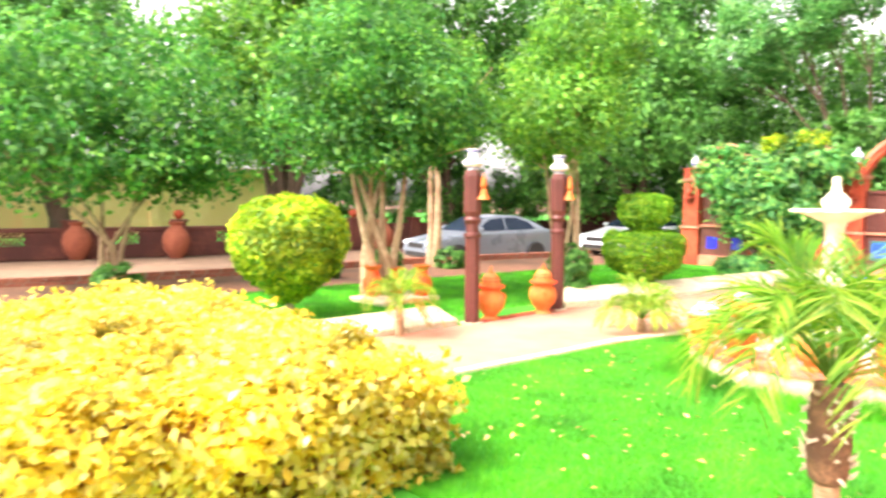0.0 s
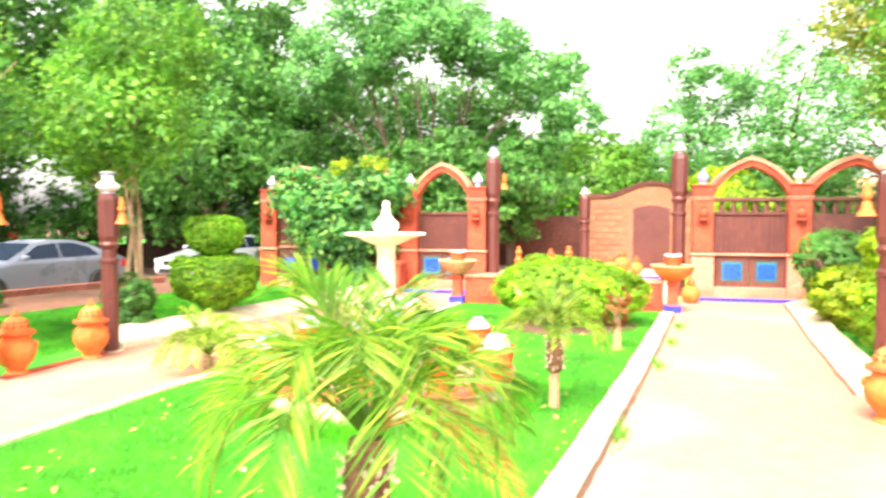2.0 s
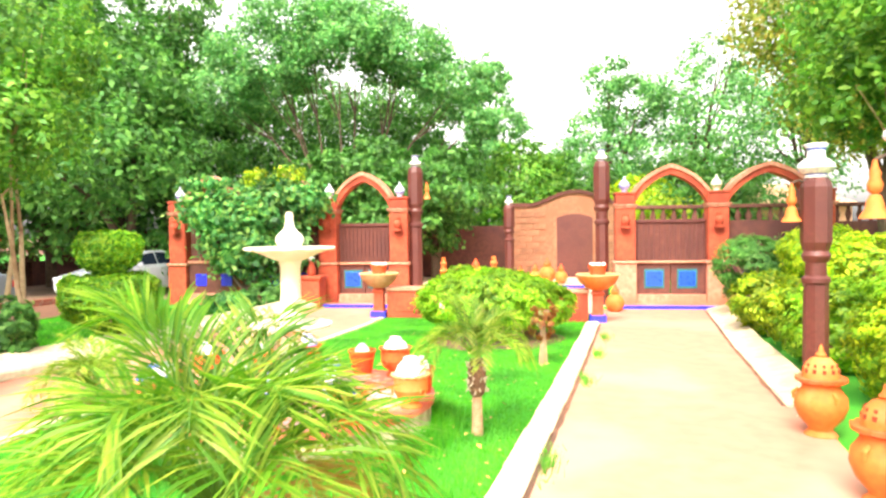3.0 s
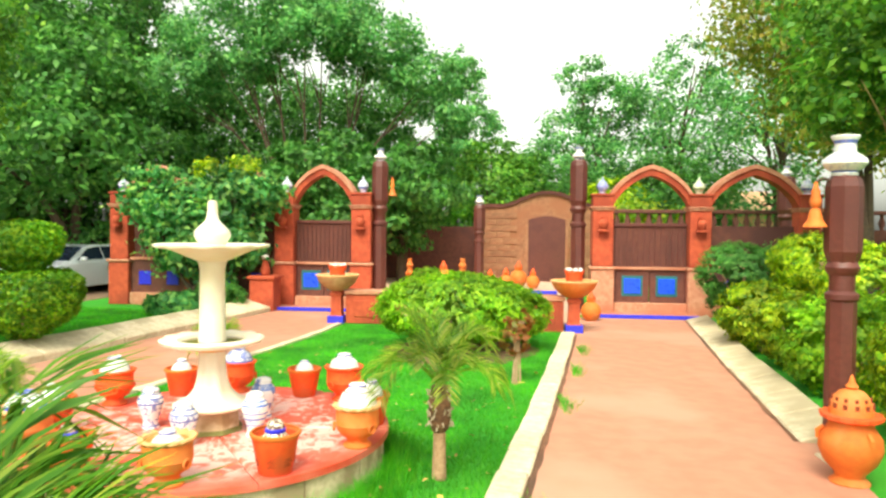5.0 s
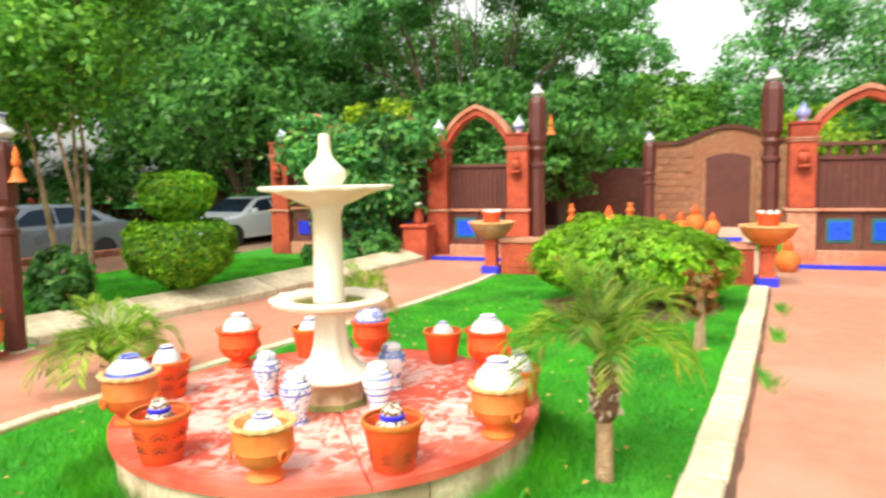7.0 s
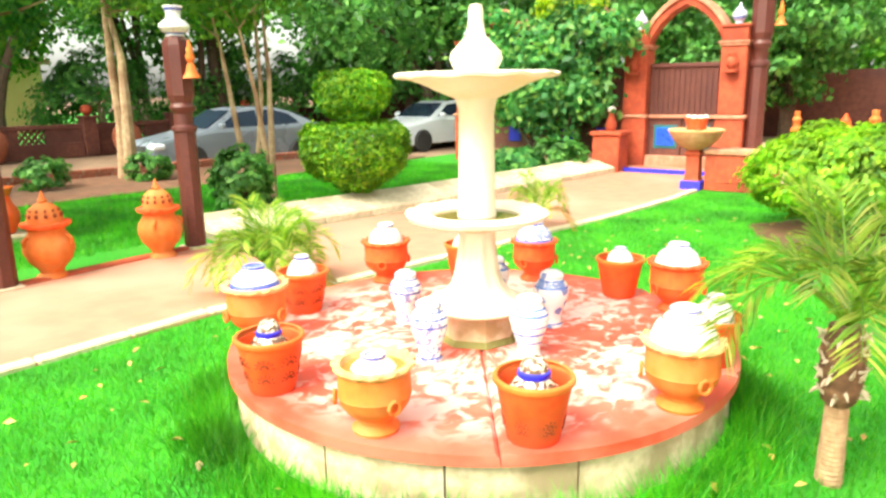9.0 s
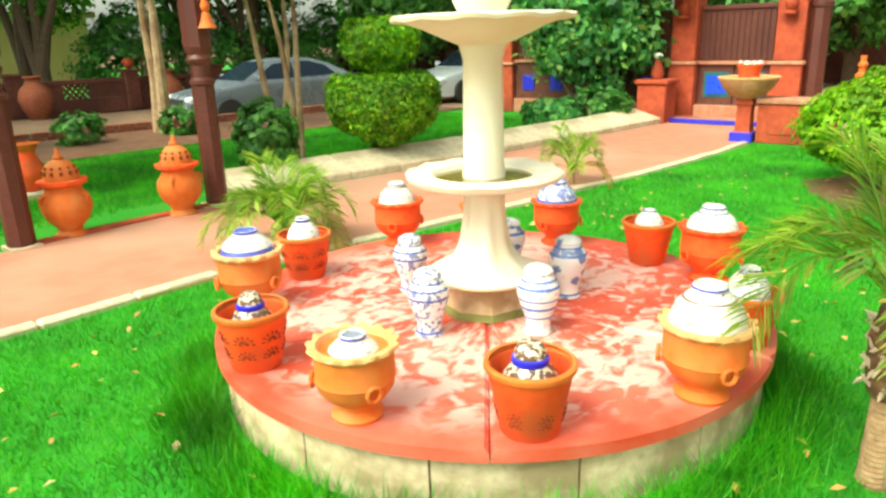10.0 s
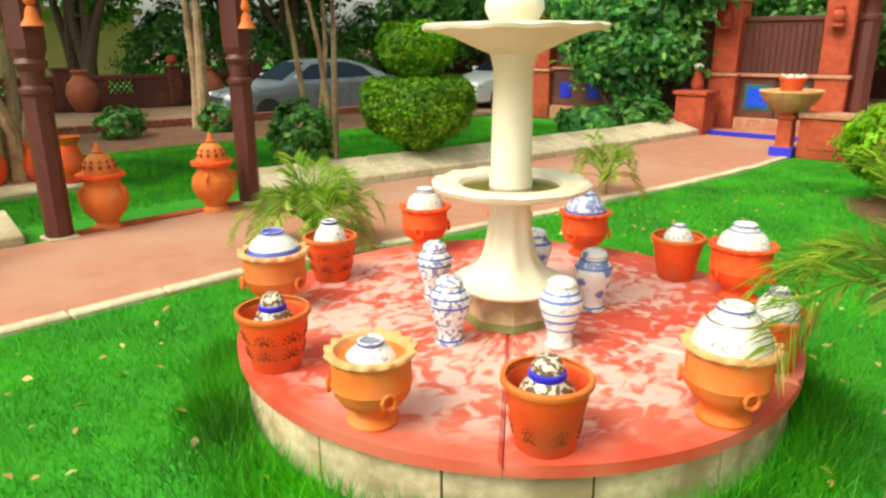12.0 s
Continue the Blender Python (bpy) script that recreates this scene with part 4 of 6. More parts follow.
# ---- pots and vases on the platform ----
def bucket_pot(x, y, rz=0.0, s=1.0, pierced=True, small=False):
    t = thing("terracotta_pot", x, y, PLATE_Z, "orange-red terracotta bucket pot pierced with petal holes" if pierced else "plain orange-red terracotta bucket pot", "plant pot", "bucket pots", rz)
    h = 0.215 * s
    part("pot_body", lathe([(0.082 * s, 0), (0.086 * s, 0.004), (0.122 * s, h * 0.9), (0.112 * s, h * 0.9), (0.095 * s, h * 0.45), (0, h * 0.42)], 32), TERRA_RED, t, smooth=True)
    part("rolled_rim", lathe([(0.113 * s, h * 0.89), (0.126 * s, h * 0.89), (0.132 * s, h * 0.93), (0.131 * s, h * 0.985), (0.125 * s, h * 1.01), (0.117 * s, h)], 32, caps=False), TERRA, t, "lighter orange rolled rim", True)
    if pierced:
        holes = bmesh.new()
        for k in range(7):
            for zc, n, r0, r1 in ((0.075, 5, 0.009, 0.02), (0.05, 5, 0.009, 0.018)) if small else ((0.12, 7, 0.012, 0.03), (0.06, 7, 0.012, 0.028)):
                for j in range(n):
                    b = math.pi * j / (n - 1)
                    for rr, ln in ((r0, 0.003), (r1, 0.003)) if small else ((r0, 0.006), (r1, 0.007)):
                        da, z = rr * math.cos(b) / 0.1, (zc + rr * math.sin(b)) * s
                        r = 0.0865 * s + 0.0365 * s * z / (h * 0.9)
                        v = add_box(holes, -0.002, 0.002, -0.002 * s, 0.002 * s, -ln * 0.8 * s, ln * 0.8 * s)
                        bmesh.ops.transform(holes, matrix=Matrix.Rotation(k * 2 * math.pi / 7 + da, 4, "Z") @ Matrix.Translation((r, 0, z)) @ Matrix.Rotation(b - math.pi / 2, 4, "X"), verts=v)
        tagged(part("pierced_pattern", holes, TERRA_HOLE, t, "petal-shaped holes as boxes in a dark shade colour"), kind="stuff")
    return t


def footed_pot(x, y, rz=0.0, s=1.0, red=False):
    t = thing("terracotta_pot", x, y, PLATE_Z, "red terracotta footed pot with ruffled rim" if red else "orange terracotta footed pot with pale ruffled rim and ring handles", "plant pot", "footed pots", rz)
    m = TERRA_RED if red else TERRA
    part("pot_body", lathe([(0.08 * s, 0), (0.084 * s, 0.012 * s), (0.06 * s, 0.034 * s), (0.06 * s, 0.048 * s), (0.1 * s, 0.078 * s), (0.12 * s, 0.108 * s), (0.124 * s, 0.13 * s), (0.128 * s, 0.137 * s), (0.125 * s, 0.146 * s), (0.124 * s, 0.226 * s)], 32), m, t, smooth=True)
    part("ruffled_rim", lathe([(0.122 * s, 0.224 * s), (0.131 * s, 0.226 * s), (0.14 * s, 0.238 * s), (0.137 * s, 0.248 * s), (0.115 * s, 0.247 * s), (0.106 * s, 0.22 * s), (0.09 * s, 0.16 * s), (0, 0.155 * s)], 112, {1: (15, 0.003 * s), 2: (15, 0.0062 * s), 3: (15, 0.0066 * s)}), m if red else TERRA_PALE, t, "pale ruffled rim", True)
    for k in range(3):
        a = k * 2.094
        ring = bmesh.new()
        pts = []
        for i in range(9):
            b = 2 * math.pi * i / 8
            pts.append(((0.135 * s) * math.cos(a) - 0.022 * s * math.sin(b) * math.sin(a), (0.135 * s) * math.sin(a) + 0.022 * s * math.sin(b) * math.cos(a), 0.125 * s + 0.024 * s * math.cos(b)))
        add_tube(ring, pts, [0.007 * s] * 9, 6)
        part("ring_handle", ring, m, t)
    return t


def china(x, y, z, mat, r=0.1, h=0.13, label="white glazed bowl set upside down in a pot", knob_blue=False):
    """A glazed bowl, mouth down, its foot ring on top."""
    t = thing("ceramic_bowl", x, y, z, label, "bowl", "upturned bowls")
    part("bowl_wall", lathe([(r * 0.98, 0), (r, 0.012), (r * 0.96, h * 0.3), (r * 0.8, h * 0.6), (r * 0.5, h * 0.83), (r * 0.42, h * 0.86)], 30), mat, t, smooth=True)
    part("foot_ring", lathe([(r * 0.43, h * 0.84), (r * 0.44, h * 0.98), (r * 0.4, h), (r * 0.34, h * 0.97), (r * 0.32, h * 0.92), (0, h * 0.93)], 24), mat, t, smooth=True)
    part("blue_line", lathe([(r * 0.438, h * 0.925), (r * 0.452, h * 0.93), (r * 0.452, h * 0.955), (r * 0.438, h * 0.96)], 24, caps=False), BLUE, t, "painted blue line", True)
    return t


def stacked_china(x, y, z, s=1.0):
    t = thing("ceramic_jar", x, y, z, "brown speckled glazed jar with a blue neck band", "jar", "speckled jars")
    part("shoulder", lathe([(0.075 * s, 0), (0.082 * s, 0.015 * s), (0.076 * s, 0.045 * s), (0.05 * s, 0.075 * s)], 26), CHINA_MOSAIC, t, smooth=True)
    part("neck_band", lathe([(0.05 * s, 0.073 * s), (0.054 * s, 0.08 * s), (0.052 * s, 0.093 * s), (0.046 * s, 0.096 * s)], 24), BLUE, t, "cobalt blue band", True)
    part("top_bowl", lathe([(0.046 * s, 0.094 * s), (0.045 * s, 0.11 * s), (0.032 * s, 0.133 * s), (0.014 * s, 0.14 * s), (0, 0.136 * s)], 24), CHINA_MOSAIC, t, smooth=True)
    return t


def vase(x, y, mat, rz=0.0, s=1.0, label="white glazed vase with blue flower painting"):
    t = thing("ceramic_vase", x, y, PLATE_Z, label, "vase", "painted vases", rz)
    part("vase_body", lathe([(0.053 * s, 0), (0.056 * s, 0.008 * s), (0.046 * s, 0.03 * s), (0.05 * s, 0.06 * s), (0.07 * s, 0.12 * s), (0.081 * s, 0.165 * s), (0.077 * s, 0.195 * s), (0.056 * s, 0.222 * s), (0.048 * s, 0.236 * s)], 28), mat, t, smooth=True)
    part("lid", lathe([(0.053 * s, 0.234 * s), (0.055 * s, 0.24 * s), (0.049 * s, 0.254 * s), (0.03 * s, 0.264 * s), (0.014 * s, 0.268 * s), (0, 0.268 * s)], 22), mat, t, smooth=True)
    return t


bucket_pot(0.683, -0.711, 20, 1.04, True, True)
stacked_china(0.683, -0.711, PLATE_Z + 0.140, 1.04)
bucket_pot(-0.353, -0.939, 50, 1.04)
stacked_china(-0.353, -0.939, PLATE_Z + 0.150, 0.95)
bucket_pot(-0.98, -0.182, 0, 1.04)
china(-0.98, -0.182, PLATE_Z + 0.171, CHINA_KNOBBED, 0.085, 0.130, "white and navy bowl set upside down in a pot")
bucket_pot(0.309, 0.975, 0, 1.01, False)
china(0.309, 0.975, PLATE_Z + 0.171, CHINA, 0.077, 0.104)
footed_pot(0.207, -0.963, -20, 1.00)
china(0.207, -0.963, PLATE_Z + 0.161, CHINA, 0.095, 0.116)
footed_pot(1.015, -0.212, 200, 1.04)
china(1.015, -0.212, PLATE_Z + 0.223, CHINA_SPRIG, 0.122, 0.156, "large white flower-sprigged bowl set upside down on a pot")
footed_pot(-0.848, -0.598, 250, 1.09)
china(-0.848, -0.598, PLATE_Z + 0.233, CHINA_BLUE, 0.119, 0.124, "white bowl with a blue band set upside down on a pot")
footed_pot(0.652, 0.882, 0, 1.06, True)
china(0.652, 0.882, PLATE_Z + 0.223, CHINA, 0.119, 0.133)
footed_pot(-0.249, 1.016, 30, 1.00, True)
china(-0.249, 1.016, PLATE_Z + 0.220, CHINA_DENSE, 0.116, 0.135, "dense blue patterned bowl set upside down on a pot")
footed_pot(-0.983, 0.5, 60, 1.04, True)
china(-0.983, 0.5, PLATE_Z + 0.223, CHINA_SPRIG, 0.109, 0.135, "white speckled bowl set upside down on a pot")
bucket_pot(-0.643, 0.85, 0, 0.99, False)
china(-0.643, 0.85, PLATE_Z + 0.156, CHINA, 0.083, 0.124)
bucket_pot(0.998, 0.272, 0, 0.95, False)
china(0.998, 0.272, PLATE_Z + 0.171, CHINA, 0.081, 0.124)
vase(-0.01, -0.364, VASE_A, 0, 1.04)
vase(0.327, -0.096, VASE_B, 0, 1.06, "white glazed vase with blue and yellow bands")
vase(0.223, 0.316, VASE_C, 140, 1.06, "white glazed vase with large blue petals")
vase(-0.405, -0.032, VASE_A, 220, 1.02)
vase(-0.187, 0.456, VASE_C, 80, 1.02, "white glazed vase with large blue petals")


# ---- cars ----
def sedan(x, y, z, rz, paint, label):
    """A saloon that points along -y before its turn: body, glasshouse, windows, lamps, wheels."""
    t = thing("car", x, y, z, label, "car", "parked cars", rz)
    side = [(-2.25, 0.3), (-2.27, 0.55), (-2.15, 0.72), (-1.2, 0.9), (-0.95, 0.95), (1.35, 1.0), (2.05, 0.98), (2.22, 0.85), (2.25, 0.35), (2.1, 0.24), (-2.1, 0.2)]
    bm = bmesh.new()
    rows = []
    for xx, tuck in ((-0.86, 0.1), (-0.84, 0.0), (-0.55, 0.0), (0.55, 0.0), (0.84, 0.0), (0.86, 0.1)):
        f = 1 if abs(xx) < 0.86 else 0.97
        rows.append([bm.verts.new((xx * (1 - 0.1 * (abs(yy) / 2.27) ** 4), yy * f, 0.55 + (zz - 0.55) * (1 - tuck * 2.2) + (0.02 if abs(xx) < 0.6 and zz > 0.7 else 0))) for yy, zz in side])
    for a, b in zip(rows, rows[1:]):
        for i in range(len(a)):
            j = (i + 1) % len(a)
            bm.faces.new((a[i], a[j], b[j], b[i]))
    bm.faces.new(rows[0][::-1]), bm.faces.new(rows[-1])
    bmesh.ops.bevel(bm, geom=list(bm.edges), offset=0.03, segments=2, affect="EDGES")
    part("body", bm, paint, t, smooth=True)
    roof = [(-1.05, 0.93), (-0.3, 1.36), (0.1, 1.43), (0.75, 1.42), (1.25, 1.28), (1.85, 0.99)]
    bm = bmesh.new()
    rows = [[bm.verts.new((s * (0.78 - 0.2 * max(zz - 0.95, 0) / 0.48), yy, zz)) for yy, zz in roof] for s in (-1, -0.6, 0.6, 1)]
    for a, b in zip(rows, rows[1:]):
        for i in range(len(a) - 1):
            bm.faces.new((a[i], a[i + 1], b[i + 1], b[i]))
    for r in (rows[0], rows[-1]):
        bm.faces.new(r)
    part("cabin", bm, paint, t, smooth=True)
    for s in (-1, 1):
        for name, pts in (("front_window", [(-0.72, 0.99), (-0.2, 1.31), (0.28, 1.36), (0.3, 1.0)]), ("rear_window", [(0.36, 1.0), (0.34, 1.36), (0.75, 1.35), (1.15, 1.24), (1.4, 1.02)])):
            bm = bmesh.new()
            lo = [bm.verts.new((s * (0.792 - 0.2 * max(zz - 0.95, 0) / 0.48), yy, zz)) for yy, zz in pts]
            hi = [bm.verts.new((s * (0.772 - 0.2 * max(zz - 0.95, 0) / 0.48), yy, zz)) for yy, zz in pts]
            bm.faces.new(lo), bm.faces.new(hi[::-1])
            for i in range(len(lo)):
                j = (i + 1) % len(lo)
                bm.faces.new((lo[i], hi[i], hi[j], lo[j]))
            part(name, bm, CARGLASS, t, "dark glass")
        m = box(s * 0.98 - 0.1, s * 0.98 + 0.1, -0.78, -0.66, 0.98, 1.1, 0.03)
        part("side_mirror", m, paint, t)
        part("headlight", box(s * 0.66 - 0.16, s * 0.66 + 0.16, -2.24, -1.95, 0.58, 0.72, 0.04), LAMPGLASS, t, "clear headlamp")
        part("tail_light", box(s * 0.68 - 0.14, s * 0.68 + 0.14, 2.0, 2.245, 0.68, 0.86, 0.03), REDLAMP, t, "red tail lamp")
        for wy in (-1.38, 1.36):
            tyre = lathe([(0.2, -0.1), (0.3, -0.1), (0.32, -0.07), (0.32, 0.07), (0.3, 0.1), (0.2, 0.1)], 28)
            bmesh.ops.rotate(tyre, verts=tyre.verts, matrix=Matrix.Rotation(math.pi / 2, 3, "Y"))
            w = part("wheel", tyre, RUBBER, t)
            w.matrix_basis = pose(s * 0.79, wy, 0.32)
            rim = lathe([(0, -0.04), (0.06, -0.05), (0.2, -0.02), (0.21, 0.06)], 20)
            for k in range(5):
                v = add_box(rim, 0.04, 0.2, -0.025, 0.025, -0.085, -0.03)
                bmesh.ops.rotate(rim, verts=v, matrix=Matrix.Rotation(k * 1.2566, 3, "Z"))
            bmesh.ops.rotate(rim, verts=rim.verts, matrix=Matrix.Rotation(-s * math.pi / 2, 3, "Y"))
            part("rim", rim, ALLOY, w, "alloy rim")
    for name, pts in (("windscreen", ((-0.98, 0.985), (-0.34, 1.35))), ("back_window", ((1.3, 1.27), (1.78, 1.04)))):
        bm = bmesh.new()
        (y0, z0), (y1, z1) = pts
        q = []
        for yy, zz in pts:
            for s in (-1, 1):
                q.append((s * (0.74 - 0.2 * max(zz - 0.95, 0) / 0.48), yy, zz))
        up = Vector((0, -(z1 - z0), (y1 - y0))).normalized() * 0.015
        lo = [bm.verts.new(q[i]) for i in (0, 1, 3, 2)]
        hi = [bm.verts.new(Vector(q[i]) + up) for i in (0, 1, 3, 2)]
        bm.faces.new(lo[::-1]), bm.faces.new(hi)
        for i in range(4):
            bm.faces.new((lo[i], lo[(i + 1) % 4], hi[(i + 1) % 4], hi[i]))
        part(name, bm, CARGLASS, t, "dark glass")
    grille = box(-0.42, 0.42, -2.285, -2.24, 0.52, 0.66, 0.015)
    part("grille", grille, RUBBER, t, "black grille")
    part("bumper_intake", box(-0.6, 0.6, -2.27, -2.2, 0.28, 0.42, 0.02), RUBBER, t)
    return t


sedan(-12.25, 8.06, -0.33, -11.4, GREY_PAINT, "silver-grey saloon car parked on the drive")
sedan(-11.1, 14.8, -0.33, -8.5, WHITE_PAINT, "white saloon car parked on the drive")


# ---- boundary wall beyond the drive, big jars, far building ----
def boundary_wall(line):
    w = structure(new("wall_boundary"), "red brick boundary wall, darkened for tree shade, with pillars and pierced panels", "wall")
    for (x0, y0), (x1, y1) in zip(line, line[1:]):
        ln, turn = math.hypot(x1 - x0, y1 - y0), math.degrees(math.atan2(y1 - y0, x1 - x0))
        n = max(int(ln / 2.4), 1)
        d = ln / n
        for i in range(n):
            base = pose(x0, y0, -0.33, 0, 0, turn) @ pose(d * i, 0, 0)
            for name, b, mat in (("wall_base", (0.2, d - 0.2, -0.1, 0.1, 0, 0.42), DULLBRICK), ("top_rail", (0.2, d - 0.2, -0.11, 0.11, 0.82, 0.95), DULLBRICK), ("pier", (-0.2, 0.2, -0.2, 0.2, 0, 1.1), DULLBRICK), ("pier_cap", (-0.25, 0.25, -0.25, 0.25, 1.1, 1.18), DULLBRICK)):
                part(name, box(*b, 0.012), mat, w).matrix_basis = base
            mid = d / 2
            for x0p, x1p in ((0.2, mid - 0.34), (mid + 0.34, d - 0.2)):
                part("panel", box(x0p, x1p, -0.08, 0.08, 0.42, 0.82, 0.006), DULLBRICK, w).matrix_basis = base
            lat = bmesh.new()
            for k in range(4):
                for lean in (-1, 1):
                    v = add_box(lat, -0.03, 0.03, -0.03, 0.03, -0.3, 0.3)
                    bmesh.ops.transform(lat, matrix=Matrix.Translation((mid - 0.24 + 0.16 * k, 0.004 * lean, 0.62)) @ Matrix.Rotation(lean * 0.7, 4, "Y"), verts=v)
            part("pierced_screen", lat, DULLBRICK, w).matrix_basis = base
            if i % 2 == 0:
                part("ball", lathe([(0.06, 1.18), (0.1, 1.22), (0.16, 1.3), (0.17, 1.38), (0.12, 1.47), (0, 1.5)], 14), SANDSTONE, w, smooth=True).matrix_basis = base
    return w


boundary_wall([(-24.0, -14), (-21.4, -4), (-20.0, 2), (-18.9, 8), (-17.3, 24)])


def big_jar(x, y, z, s=1.0):
    t = thing("big_terracotta_jar", x, y, z, "big round red terracotta jar standing by the drive", "jar", "big jars by the drive")
    part("body", lathe([(0.14 * s, 0), (0.16 * s, 0.03 * s), (0.26 * s, 0.2 * s), (0.3 * s, 0.38 * s), (0.26 * s, 0.55 * s), (0.14 * s, 0.68 * s), (0.12 * s, 0.74 * s)], 22), JARRED, t, smooth=True)
    part("lip", lathe([(0.12 * s, 0.735 * s), (0.17 * s, 0.79 * s), (0.16 * s, 0.81 * s), (0.1 * s, 0.76 * s), (0, 0.74 * s)], 22), JARRED, t, smooth=True)
    return t


for jx, jy in ((-20.4, -0.9), (-19.2, 1.6), (-18.6, 5.2), (-17.9, 8.6)):
    big_jar(jx, jy, -0.33, 1.4)

far = thing("far_building", -34, 0, -0.36, "long beige plastered building with a flat roof", "building")
part("wall", box(-4, 4, -12, 12, 0, 3.1), BEIGE, far)
part("roof", box(-4.3, 4.3, -12.3, 12.3, 3.1, 3.35, 0.02), ROOFTILE, far)
for k in range(4):
    wy = -9 + k * 5.1
    part("pilaster", box(4.0, 4.12, wy - 1.8, wy - 1.4, 0, 3.1), BEIGE, far)

# ---- the gatehouse at the back of the court ----
BACK_Y = 17.6
gh = thing("gatehouse", 2.6, BACK_Y, 0, "tan brick gatehouse front with a curved gable and dark door", "gatehouse")
outline = [(-1.9, 0), (-1.9, 2.38), (-1.1, 2.38)]
for i in range(15):
    f = (i + 1) / 16
    outline.append((-1.1 + 2.8 * f, 2.38 + 0.42 * math.sin(math.pi * f) ** 1.5))
outline += [(1.7, 2.38), (1.9, 2.38), (1.9, 0)]
bm = prism(outline, -0.15, 0.15)
bmesh.ops.rotate(bm, verts=bm.verts, matrix=Matrix.Rotation(math.pi / 2, 3, "X"))
part("wall_core", bm, BRICKWALL, gh)
for (xa, za), (xb, zb) in zip(outline[1:-2], outline[2:-1]):
    cs = part("coping_stone", box(0, math.hypot(xb - xa, zb - za) + 0.01, -0.22, 0.22, -0.02, 0.09), DULLBRICK, gh, "dull red stone coping")
    cs.matrix_basis = Matrix.Translation((xa, 0, za)) @ Matrix.Rotation(-math.atan2(zb - za, xb - xa), 4, "Y")
dr = bmesh.new()
add_box(dr, -0.3, 0.85, -0.2, -0.14, 0.05, 1.98)
lath = [(-0.3, 1.98)] + [(-0.3 + 1.15 * i / 8, 1.98 + 0.12 * math.sin(math.pi * i / 8)) for i in range(1, 8)] + [(0.85, 1.98)]
part("door", dr, BROWN, gh, "dark plum-brown wooden door")
head = prism(lath, 0.14, 0.2)
bmesh.ops.rotate(head, verts=head.verts, matrix=Matrix.Rotation(math.pi / 2, 3, "X"))
part("door_head", head, BROWN, gh)
part("door_jamb", box(-0.42, -0.3, -0.21, -0.14, 0, 2.02, 0.01), BRICKWALL, gh)
part("door_jamb", box(0.85, 0.97, -0.21, -0.14, 0, 2.02, 0.01), BRICKWALL, gh)
brick_me = None
rng = random.Random(9)
for row in range(11):
    for col in range(9):
        x = -1.9 + 0.42 * col + (0.21 if row % 2 else 0) + 0.21
        z = 0.1 + 0.2 * row
        if -0.66 < x < 1.18 and z < 2.16 or x > 1.72 or x < -1.72:
            continue
        if brick_me is None:
            first = part("brick", box(-0.2, 0.2, -0.02, 0.02, -0.093, 0.093, 0.006), BRICKWALL, gh)
            brick_me = first.data
        else:
            first = new("brick", brick_me)
            first.parent = gh
        first.matrix_basis = pose(x, -0.16 + rng.uniform(-0.006, 0.004), z)
bw = structure(part("wall_north", box(-16, 0.7, BACK_Y + 0.1, BACK_Y + 0.4, -0.3, 1.75), BROWNWALL), "dark brown wall behind the trees", "wall")
bw2 = structure(part("wall_north_east", box(4.5, 22, BACK_Y - 0.4, BACK_Y - 0.1, -0.3, 1.75), BROWNWALL), "dark brown wall with a balustrade", "wall")
for k in range(34):
    part("baluster", lathe([(0.06, 1.75), (0.05, 1.8), (0.1, 1.95), (0.05, 2.12), (0.06, 2.2)], 8), BROWNWALL, bw2, smooth=True).matrix_basis = pose(5.0 + 0.32 * k, BACK_Y - 0.25, 0)
part("handrail", box(4.6, 16, BACK_Y - 0.38, BACK_Y - 0.12, 2.2, 2.32, 0.02), BROWNWALL, bw2)
structure(part("wall_east", box(13.6, 13.9, -14, 18, -0.2, 2.2), BROWNWALL), "dark brown garden wall behind the bushes", "wall")
shed = thing("far_pavilion", 11.5, 30, -0.36, "pale yellow house roof beyond the wall", "house")
part("wall", box(-4, 4, -2, 2, 0, 2.9), BEIGE, shed)
rf = bmesh.new()
rp = [rf.verts.new(p) for p in ((-4.4, -2.4, 2.9), (4.4, -2.4, 2.9), (4.4, 2.4, 2.9), (-4.4, 2.4, 2.9), (-2.2, 0, 4.0), (2.2, 0, 4.0))]
for q in ((0, 1, 5, 4), (1, 2, 5), (2, 3, 4, 5), (3, 0, 4), (3, 2, 1, 0)):
    rf.faces.new([rp[i] for i in q])
part("roof", rf, BEIGE, shed)

# pots shown in the court
stand = thing("display_stand", 2.0, 12.6, 0.05, "low pale display platform with a blue tiled edge", "platform")
part("slab", box(-0.9, 0.9, -0.7, 0.7, 0, 0.18, 0.012), COURT, stand)
part("blue_edge", box(-0.9, 0.9, -0.725, -0.7, 0.1, 0.18, 0.004), BLUE, stand, "blue glazed edge")


